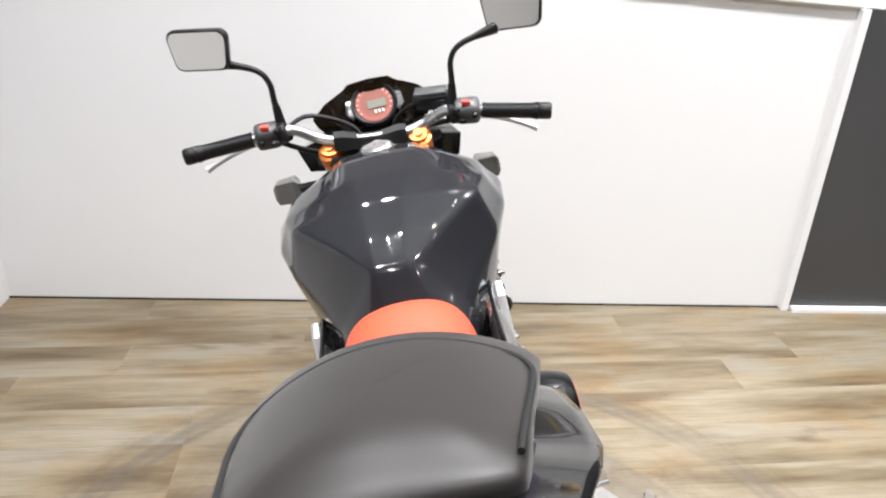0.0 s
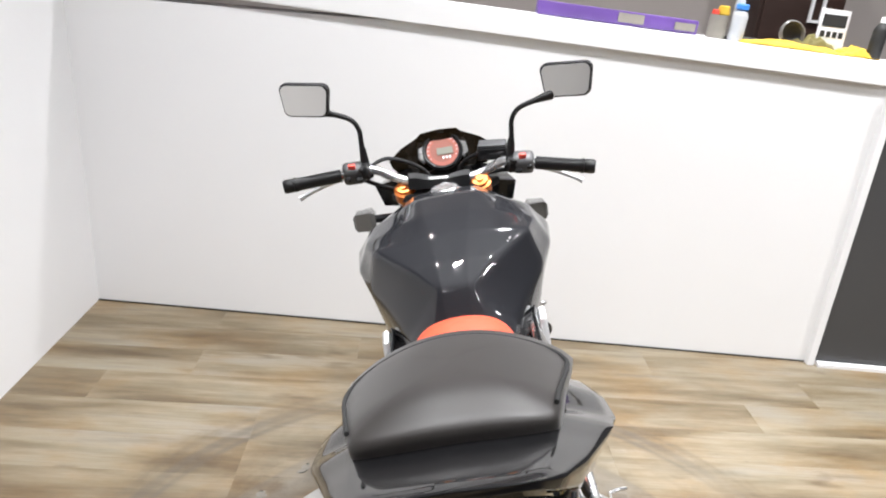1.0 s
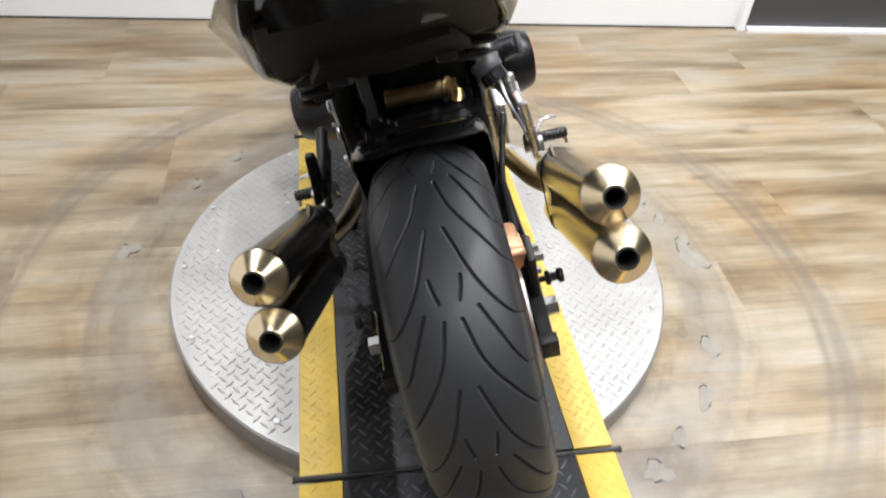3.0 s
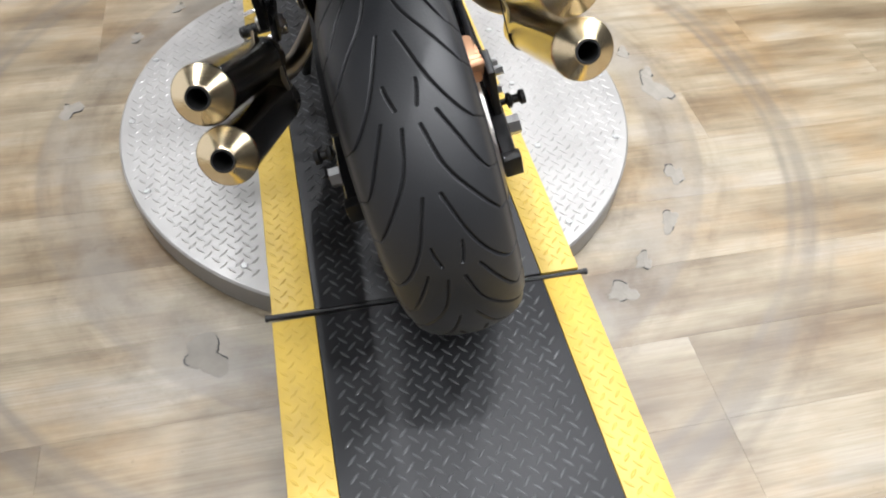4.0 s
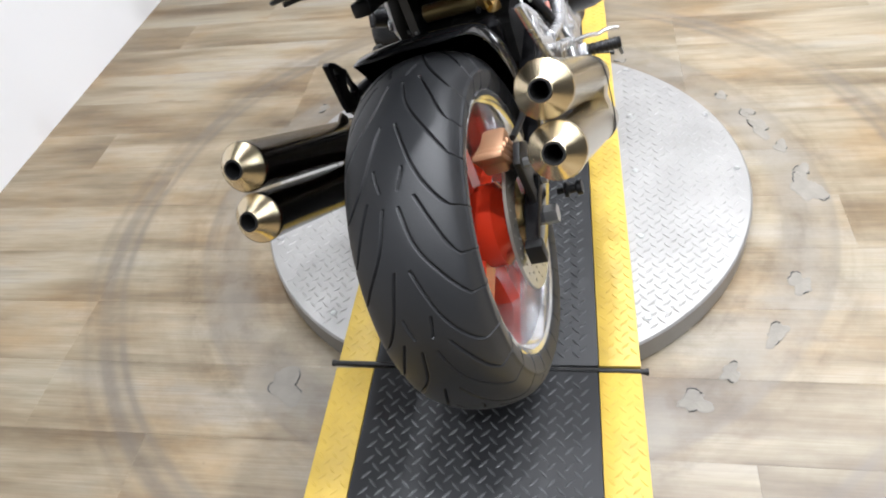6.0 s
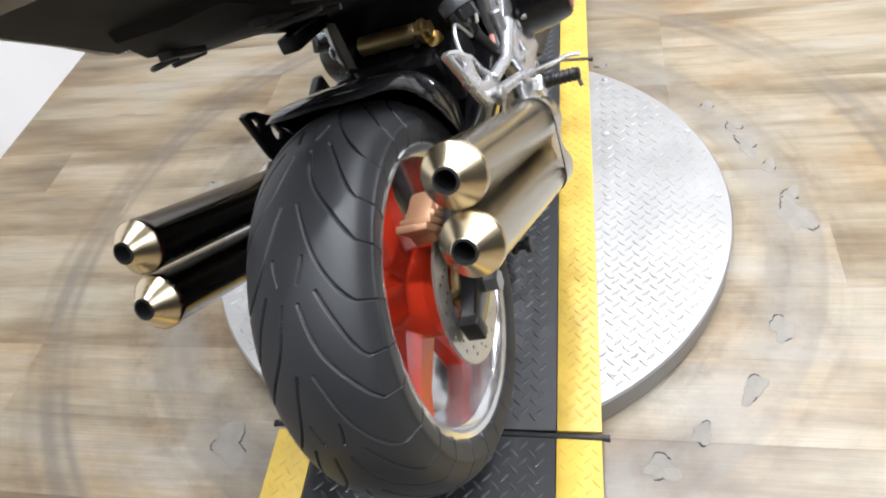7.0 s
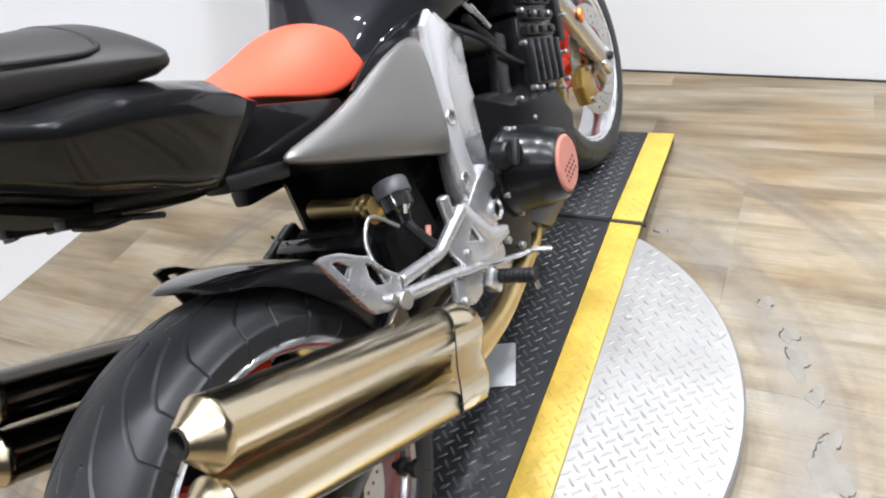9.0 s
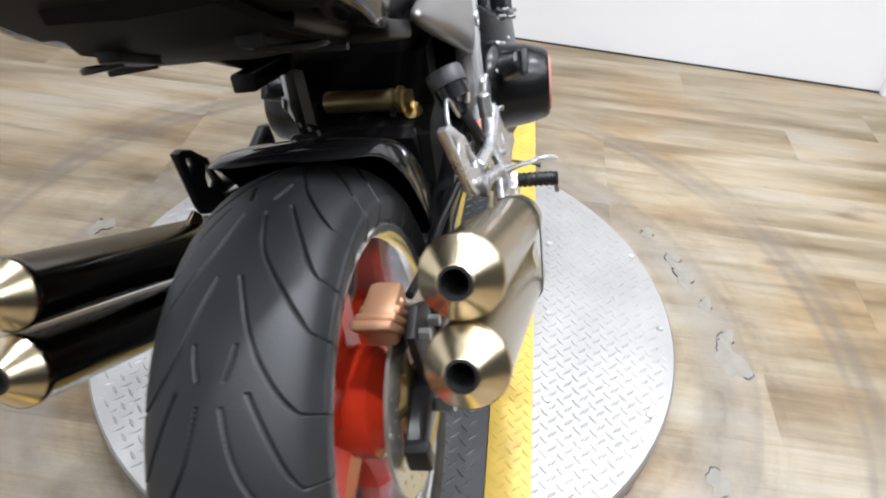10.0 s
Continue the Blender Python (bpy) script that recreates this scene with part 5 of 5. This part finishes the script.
part("dial_face", plate(circle(0, 0, 0.034, 40), 0.002, gm @ Matrix.Translation((0, 0, -0.0034))), DIAL_PALE, gauge, "pale red dial face", smooth=False)
part("display", box((0, 0, 0), (0.1, 0.1, 0.1)), LCD, gauge, "grey green liquid crystal display", smooth=False, at=gm @ Matrix.Translation((0.006, -0.002, -0.001)) @ Matrix.Diagonal((0.44, 0.20, 0.02, 1)))
for k in range(14):
    a = radians(210 - 18 * k)
    part("dial_tick", box((0, 0, 0), (0.1, 0.1, 0.1)), WHITE, gauge, smooth=False, at=gm @ Matrix.Rotation(a, 4, "Z") @ Matrix.Translation((0.0405, 0, -0.0012)) @ Matrix.Diagonal((0.05, 0.010, 0.01, 1)))
for k in range(3):
    part("dial_mark", box((0, 0, 0), (0.1, 0.1, 0.1)), WHITE, gauge, smooth=False, at=gm @ Matrix.Translation((0.0 + 0.009 * k, -0.021, -0.0012)) @ Matrix.Diagonal((0.05, 0.06, 0.01, 1)))
for s in (-1, 1):
    part("warning_panel", plate([(s * 0.050, 0.022), (s * 0.066, 0.016), (s * 0.070, -0.012), (s * 0.056, -0.030), (s * 0.050, -0.022)], 0.012, gm @ Matrix.Translation((0, 0, -0.006)), bevel=0.003), PLASTIC_GREY, gauge)
    for k in range(4):
        part("warning_lamp", box((0, 0, 0), (0.1, 0.1, 0.1)), SMOKE_GREY, gauge, smooth=False, at=gm @ Matrix.Translation((s * 0.060, 0.012 - 0.010 * k, 0.001)) @ Matrix.Diagonal((0.07, 0.05, 0.02, 1)))
half = [(0, 1.026), (0.050, 1.026), (0.062, 1.016), (0.110, 0.998), (0.145, 0.972), (0.140, 0.948), (0.122, 0.915), (0.06, 0.905)]
screen = half + [(-x, z) for x, z in reversed(half) if x > 0]
rings = []
for off, bulge in ((0.0, 0.0), (0.004, 0.0)):
    rings.append([Vector((x, 1.245 - 0.9 * abs(x) ** 1.3 + off + (z - 0.96) * -0.35, z)) for x, z in screen])
bm = loft(rings)
part("fly_screen", bm, SCREEN, bike, "dark smoked fly screen", angle=40)
part("headlight", lathe((0, 1.20, 0.86), (0, 1.36, 0.83), [(0, 0), (0.07, 0.0), (0.095, 0.05), (0.090, 0.13), (0, 0.16)], 32), PLASTIC, bike, "black headlight housing")


# ---- steel plate lying on the track ----
plate_thing = thing("steel_plate", pose(0.098, 0.682, TOP + 0.0020, 0, 0, 20), label="small light grey steel plate lying on the track", category="plate")
part("sheet", box((0, 0, 0.002), (0.10, 0.12, 0.003), bevel=0.0008), PLATE_GREY, plate_thing)


# ---- things on the ledge and behind it ----
def ledge_top(x):
    return 1.318 + 0.0425 - 0.0472 * (x - 0.02) + 0.0005


def on_ledge(name, x, y, turn=0, **tags):
    return thing(name, pose(x, y - 0.023 - 0.0173 * x, ledge_top(x), 0, 2.7, turn), **tags)


sleeve = on_ledge("paper_sleeve", 0.52, 2.30, -2.4, label="long purple printed paper sleeve on the ledge", category="sleeve")
part("sleeve_box", box((0, 0, 0.028), (0.62, 0.07, 0.05), (0, 0, 0), 0.004), PURPLE, sleeve)
part("label_strip", box((0.05, -0.0365, 0.030), (0.10, 0.003, 0.034)), PALE_PAPER, sleeve, "pale label")
part("label_strip", box((0.26, -0.0365, 0.026), (0.08, 0.003, 0.028)), PALE_PAPER, sleeve, "pale label")


def bottle(name, x, y, h, r, body, cap, label, cap_r=None, neck=0.0):
    b = on_ledge(name, x, y, label=label, category="bottle")
    part("body", lathe((0, 0, 0), (0, 0, 1), [(0, 0), (r * 0.92, 0), (r, 0.006), (r, h * 0.68), (r * 0.8, h * 0.78), (r * 0.5, h * 0.84), (r * 0.5, h * 0.86), (0, h * 0.86)], 24), body, b)
    cr = cap_r or r * 0.6
    part("cap", lathe((0, 0, h * 0.84), (0, 0, 2), [(cr, 0), (cr, h * 0.13), (cr * 0.8, h * 0.16), (0, h * 0.16)], 20), cap, b)
    return b


bottle("water_bottle", 0.97, 2.24, 0.135, 0.029, CLEAR, BLUE_CAP, "clear plastic bottle with a blue cap on the ledge", 0.024)
bottle("spray_bottle", 0.985, 2.30, 0.19, 0.020, CLEAR, CLEAR, "tall clear spray bottle on the ledge", 0.009)
bottle("spray_can", 1.505, 2.22, 0.155, 0.026, INK, WHITE, "black aerosol can with a white nozzle on the ledge", 0.012)
box_thing = on_ledge("carton", 0.905, 2.27, 8, label="small glass jar with yellow and red lids on the ledge", category="jar")
part("body", lathe((0, 0, 0), (0, 0, 1), [(0, 0), (0.034, 0), (0.036, 0.01), (0.036, 0.085), (0, 0.085)], 20), PALE_PAPER, box_thing)
part("lid", rod((0.012, 0, 0.085), (0.012, 0, 0.12), 0.024, 0.02, 16, 0.004), CLOTH_YELLOW, box_thing, "yellow lid")
part("lid", rod((-0.02, 0, 0.085), (-0.02, 0, 0.103), 0.015, 0.013, 16, 0.003), BUTTON_RED, box_thing, "red lid")


def crumpled(name, x, y, sx, sy, h, mat, label, seed):
    c = on_ledge(name, x, y, label=label, category="cloth")
    rnd = random.Random(seed)
    n = 26
    vs, fs = [], []
    for i in range(n + 1):
        for j in range(n + 1):
            u, v = 2 * i / n - 1, 2 * j / n - 1
            f = max(0.0, 1 - u * u) * max(0.0, 1 - v * v)
            q = noise.noise((u * 2.2 + seed, v * 2.2, seed)) * 0.6 + noise.noise((u * 5 + seed, v * 5, 3.1)) * 0.4
            vs.append((u * sx * (1 + 0.12 * q), v * sy * (1 + 0.12 * q), 0.003 + max(0.0, h * f ** 0.6 * (0.65 + 0.7 * q))))
    for i in range(n):
        for j in range(n):
            k = i * (n + 1) + j
            fs.append((k, k + n + 1, k + n + 2, k + 1))
    me = bpy.data.meshes.new("folds")
    me.from_pydata(vs, [], fs)
    me.materials.append(mat)
    me.polygons.foreach_set("use_smooth", [True] * len(fs))
    ob = new("folds", me)
    ob.parent = c
    m = ob.modifiers.new("thickness", "SOLIDIFY")
    m.thickness = 0.002


crumpled("yellow_cloth", 1.18, 2.23, 0.20, 0.055, 0.028, CLOTH_YELLOW, "crumpled yellow cleaning cloth on the ledge", 2)
crumpled("yellow_cloth", 1.45, 2.25, 0.075, 0.055, 0.045, CLOTH_YELLOW, "crumpled yellow cleaning cloth beside the aerosol can", 5)
crumpled("olive_cloth", 1.29, 2.27, 0.09, 0.04, 0.065, CLOTH_OLIVE, "crumpled olive green cloth on the ledge", 7)
crumpled("dark_rag", 1.03, 2.28, 0.09, 0.04, 0.022, INK, "black rag on the ledge", 9)
helmet = on_ledge("round_lamp", 1.20, 2.30, label="round grey work lamp lying on the ledge", category="lamp")
part("rim", lathe((0, -0.02, 0.05), (0, -1, 0.35), [(0.040, 0), (0.050, 0.0), (0.052, 0.012), (0.044, 0.02), (0.040, 0.014)], 28, True), SMOKE_GREY, helmet)
part("bowl", lathe((0, -0.015, 0.05), (0, 1, 0.0), [(0, 0.03), (0.03, 0.02), (0.044, 0.0)], 24), PLASTIC_GREY, helmet)
cab = thing("brown_cabinet", pose(1.80, 3.48, 0.0, 0, 0, 0), label="dark brown wooden cabinet against the taupe wall", category="cabinet")
part("body", box((0, 0, 0.92), (0.46, 0.24, 1.84), bevel=0.006), BROWN, cab)
part("door", box((0.0, -0.126, 0.92), (0.43, 0.012, 1.78), bevel=0.004), BROWN, cab)
part("picture_frame", plate([(-0.055, 1.37), (0.025, 1.37), (0.025, 1.52), (-0.055, 1.52)], 0.012, Matrix(((1, 0, 0, 0.09), (0, 0, 1, -0.138), (0, 1, 0, 0), (0, 0, 0, 1))), [[(-0.038, 1.385), (0.008, 1.385), (0.008, 1.505), (-0.038, 1.505)]]), WHITE, cab, "white rectangular frame", smooth=False)
sign = thing("notice_card", pose(1.385, 2.283, ledge_top(1.385) + 0.001, -6, 2.7, -4), label="white printed card standing on the ledge", category="card")
part("card", box((0, 0, 0.08), (0.115, 0.006, 0.16), bevel=0.001), WHITE, sign)
part("print_block", box((0, -0.0045, 0.118), (0.092, 0.003, 0.045)), INK, sign)
for k in range(4):
    part("print_bar", box((-0.036 + 0.024 * k, -0.0045, 0.066), (0.016, 0.003, 0.022)), INK, sign)


# ---- floor planks ----
def plank_material():
    m = bpy.data.materials.new("wood look vinyl plank")
    m.use_nodes = True
    t = m.node_tree
    N, L = t.nodes.new, t.links.new
    p = t.nodes["Principled BSDF"]
    geo = N("ShaderNodeNewGeometry")
    info = N("ShaderNodeObjectInfo")
    shift = N("ShaderNodeVectorMath")
    shift.operation = "MULTIPLY_ADD"
    shift.inputs[1].default_value = (7.0, 3.0, 11.0)
    comb = N("ShaderNodeCombineXYZ")
    for k in range(3):
        L(info.outputs["Random"], comb.inputs[k])
    L(comb.outputs[0], shift.inputs[0])
    L(geo.outputs["Position"], shift.inputs[2])

    def noise(scale, detail, stretch, source, rough=0.6):
        mp = N("ShaderNodeMapping")
        mp.inputs["Scale"].default_value = stretch
        L(source, mp.inputs[0])
        n = N("ShaderNodeTexNoise")
        n.inputs["Scale"].default_value = scale
        n.inputs["Detail"].default_value = detail
        n.inputs["Roughness"].default_value = rough
        L(mp.outputs[0], n.inputs[0])
        return n.outputs[0]

    def ramp(fac, stops):
        r = N("ShaderNodeValToRGB")
        L(fac, r.inputs[0])
        while len(r.color_ramp.elements) < len(stops):
            r.color_ramp.elements.new(0.5)
        for e, (pos, c) in zip(r.color_ramp.elements, stops):
            e.position, e.color = pos, (*c, 1)
        return r.outputs[0]

    def mix(fac, a, b, kind="MIX"):
        x = N("ShaderNodeMix")
        x.data_type, x.blend_type = "RGBA", kind
        for s, v in ((0, fac), (6, a), (7, b)):
            if isinstance(v, (float, tuple)):
                x.inputs[s].default_value = v if isinstance(v, float) else (*v, 1)
            else:
                L(v, x.inputs[s])
        return x.outputs[2]

    broad = ramp(noise(1.5, 7, (0.9, 5.0, 1), shift.outputs[0], 0.55), ((0.30, (0.098, 0.069, 0.039)), (0.43, (0.168, 0.132, 0.084)), (0.56, (0.240, 0.203, 0.146)), (0.70, (0.246, 0.223, 0.188))))
    streak = ramp(noise(3.2, 5, (0.8, 7.0, 1), shift.outputs[0], 0.6), ((0.30, (0.72, 0.70, 0.67)), (0.5, (0.96, 0.95, 0.93)), (0.68, (1.0, 1.0, 1.0))))
    fine = ramp(noise(9.0, 5, (0.6, 26.0, 1), shift.outputs[0], 0.6), ((0.33, (0.84, 0.81, 0.77)), (0.6, (1.02, 1.02, 1.03))))
    knots = ramp(noise(2.6, 3, (1.0, 2.6, 1), shift.outputs[0], 0.5), ((0.24, (0.55, 0.48, 0.42)), (0.33, (1.0, 1.0, 1.0))))
    blotch = ramp(noise(2.3, 6, (1.0, 1.8, 1), geo.outputs["Position"], 0.62), ((0.34, (0.95, 0.82, 0.64)), (0.50, (0.97, 0.96, 0.93)), (0.66, (0.94, 0.98, 1.0))))
    colour = mix(1.0, mix(1.0, mix(1.0, mix(1.0, broad, blotch, "MULTIPLY"), streak, "MULTIPLY"), fine, "MULTIPLY"), knots, "MULTIPLY")
    # scuffs that the turning ramps have worn into the floor, in rings round the turntable
    flat = N("ShaderNodeVectorMath")
    flat.operation = "SUBTRACT"
    flat.inputs[1].default_value = (0.0, 0.645, 0.0)
    L(geo.outputs["Position"], flat.inputs[0])
    dist = N("ShaderNodeVectorMath")
    dist.operation = "LENGTH"
    L(flat.outputs[0], dist.inputs[0])
    wob = N("ShaderNodeMath")
    wob.operation = "MULTIPLY_ADD"
    wob.inputs[1].default_value = 0.025
    L(noise(2.2, 2, (1, 1, 1), geo.outputs["Position"]), wob.inputs[0])
    L(dist.outputs["Value"], wob.inputs[2])
    half = N("ShaderNodeMath")
    half.operation = "MULTIPLY"
    half.inputs[1].default_value = 0.5
    L(wob.outputs[0], half.inputs[0])
    stops = ((0.0, 0.0), (0.335, 0.0), (0.350, 0.35), (0.372, 0.55), (0.392, 0.30), (0.405, 0.55), (0.411, 0.05), (0.502, 0.0), (0.507, 0.6), (0.513, 0.65), (0.517, 0.2), (0.526, 0.7), (0.537, 0.6), (0.541, 0.05), (0.556, 0.3), (0.561, 0.0), (1.0, 0.0))
    rings = ramp(half.outputs[0], [(a, (v, v, v)) for a, v in stops])
    patchy = ramp(noise(3.0, 5, (1, 1, 1), geo.outputs["Position"]), ((0.34, (0.22, 0.22, 0.22)), (0.56, (1.0, 1.0, 1.0))))
    colour = mix(mix(1.0, rings, patchy, "MULTIPLY"), colour, (0.090, 0.076, 0.062))
    # fine concentric scratches and grime inside the worn ring
    sep = N("ShaderNodeSeparateXYZ")
    L(flat.outputs[0], sep.inputs[0])
    ang = N("ShaderNodeMath")
    ang.operation = "ARCTAN2"
    L(sep.outputs[1], ang.inputs[0])
    L(sep.outputs[0], ang.inputs[1])
    polar = N("ShaderNodeCombineXYZ")
    L(dist.outputs["Value"], polar.inputs[0])
    L(ang.outputs[0], polar.inputs[1])
    band = ramp(half.outputs[0], [(a, (v, v, v)) for a, v in ((0.0, 1.0), (0.42, 0.9), (0.45, 0.35), (0.50, 0.5), (0.56, 0.6), (0.60, 0.0), (1.0, 0.0))])
    scratch = ramp(noise(1.0, 5, (17.0, 2.6, 1), polar.outputs[0], 0.6), ((0.30, (0.72, 0.68, 0.63)), (0.50, (1.0, 1.0, 1.0))))
    grime = ramp(noise(6.0, 6, (1, 1, 1), geo.outputs["Position"], 0.68), ((0.36, (0.66, 0.62, 0.57)), (0.55, (1.0, 1.0, 1.0))))
    colour = mix(band, colour, mix(1.0, mix(1.0, colour, scratch, "MULTIPLY"), grime, "MULTIPLY"))
    # grey bare patches where the ramps' feet have rubbed the print away
    bare = mix(1.0, ramp(half.outputs[0], [(a, (v, v, v)) for a, v in ((0.0, 0.0), (0.338, 0.0), (0.352, 0.4), (0.378, 0.55), (0.402, 0.3), (0.412, 0.0), (1.0, 0.0))]),
               ramp(noise(5.0, 5, (1, 1, 1), geo.outputs["Position"], 0.6), ((0.44, (0.0, 0.0, 0.0)), (0.56, (0.85, 0.85, 0.85)))), "MULTIPLY")
    colour = mix(bare, colour, (0.185, 0.168, 0.142))
    dust = ramp(noise(26.0, 4, (1, 1, 1), geo.outputs["Position"], 0.7), ((0.27, (0.62, 0.60, 0.58)), (0.34, (1, 1, 1))))
    colour = mix(0.55, colour, mix(1.0, colour, dust, "MULTIPLY"))
    L(colour, p.inputs["Base Color"])
    mr = N("ShaderNodeMapRange")
    mr.inputs[3].default_value, mr.inputs[4].default_value = 0.30, 0.52
    L(noise(7.0, 5, (0.6, 3, 1), shift.outputs[0]), mr.inputs[0])
    L(mr.outputs[0], p.inputs["Roughness"])
    b = N("ShaderNodeBump")
    b.inputs["Strength"].default_value, b.inputs["Distance"].default_value = 0.18, 0.0015
    L(noise(14.0, 5, (0.5, 16, 1), shift.outputs[0]), b.inputs["Height"])
    L(b.outputs[0], p.inputs["Normal"])
    return m


PLANK = plank_material()


# torn patches where the turning ramps have lifted the vinyl
TORN = material("grey torn vinyl backing", (0.150, 0.136, 0.114), 0.62, vary=0.35, scale=22, bump=0.25, bump_scale=120)


def torn_patch(x, y, size, turn, seed):
    rnd = random.Random(seed)
    n = 44
    ph = [rnd.uniform(0, 6.28) for _ in range(4)]
    radii = [size * (0.85 + 0.22 * math.sin(2 * math.pi * k / n * 2 + ph[0]) + 0.16 * math.sin(2 * math.pi * k / n * 3 + ph[1]) + 0.12 * math.sin(2 * math.pi * k / n * 5 + ph[2]) + 0.16 * rnd.random()) for k in range(n)]
    rings = []
    for f, z in ((1.08, 0.0002), (1.0, 0.0009), (0.86, 0.0006), (0.4, 0.0006), (0.02, 0.0006)):
        rings.append([Vector((1.5 * f * r * math.cos(2 * math.pi * k / n), f * r * math.sin(2 * math.pi * k / n), z * (0.6 + 0.9 * rnd.random()) + 0.0003)) for k, r in enumerate(radii)])
    p = part("torn_patch", loft(rings, caps=False), TORN, at=pose(x, y, 0.0, 0, 0, turn))
    tagged(p, "torn patch of lifted wood-look vinyl floor", "floor damage", "torn floor patches")
    for a, b in ((2, 2 + rnd.randint(6, 12)), (n * 3 // 5, n * 3 // 5 + rnd.randint(4, 6))):
        lip = [Vector((1.5 * r * math.cos(2 * math.pi * k / n), r * math.sin(2 * math.pi * k / n), 0.0012 + 0.0015 * rnd.random())) for k, r in enumerate(radii)][a:b]
        part("curled_edge", tube(lip, [0.0004, 0.0013, 0.0006, 0.0017, 0.0009, 0.0014, 0.0004], 6, 2), INK, p, "dark curled edge")


for k, (deg, r, size) in enumerate(((-25, 0.740, 0.026), (-37, 0.748, 0.024), (0, 0.750, 0.040), (-48, 0.738, 0.020), (-56, 0.746, 0.026), (20, 0.726, 0.030), (26, 0.735, 0.020), (34, 0.730, 0.018), (62, 0.705, 0.014), (-125, 0.752, 0.040), (169, 0.770, 0.026), (145, 0.750, 0.018), (132, 0.755, 0.018), (5, 0.755, 0.022), (13, 0.740, 0.020))):
    a = radians(deg)
    torn_patch(0.005 + r * math.cos(a), 0.665 + r * math.sin(a), size * 0.85, deg + 90, 20 + k)

floor = structure("floor", box((0.15, -0.5, -0.035), (9.1, 8.4, 0.05)), DARK, "wood-look vinyl plank floor with ring scuffs", "floor")
plank_meshes = {}


def plank(x0, x1, y0, y1):
    key = (round(x1 - x0, 3), round(y1 - y0, 3))
    if key not in plank_meshes:
        bm = box((0, 0, -0.005), (key[0] - 0.0002, key[1] - 0.0002, 0.010), bevel=0.0002, segs=1)
        me = bpy.data.meshes.new("plank")
        bm.to_mesh(me)
        bm.free()
        me.materials.append(PLANK)
        plank_meshes[key] = me
    ob = new("plank", plank_meshes[key])
    ob.parent = floor
    ob.matrix_basis = pose((x0 + x1) / 2, (y0 + y1) / 2, 0)


WIDE, LONG = 0.18, 1.22
rng = random.Random(4)
row = 0
y = -4.4
while y < 3.6:
    x = -1.62 - rng.choice((0.0, 0.305, 0.61, 0.915))
    while x < 4.55:
        a, c = max(x, -1.60), min(x + LONG, 4.55)
        if c - a > 0.05:
            plank(a, c, y, min(y + WIDE, 3.6))
        x += LONG
    y += WIDE
    row += 1
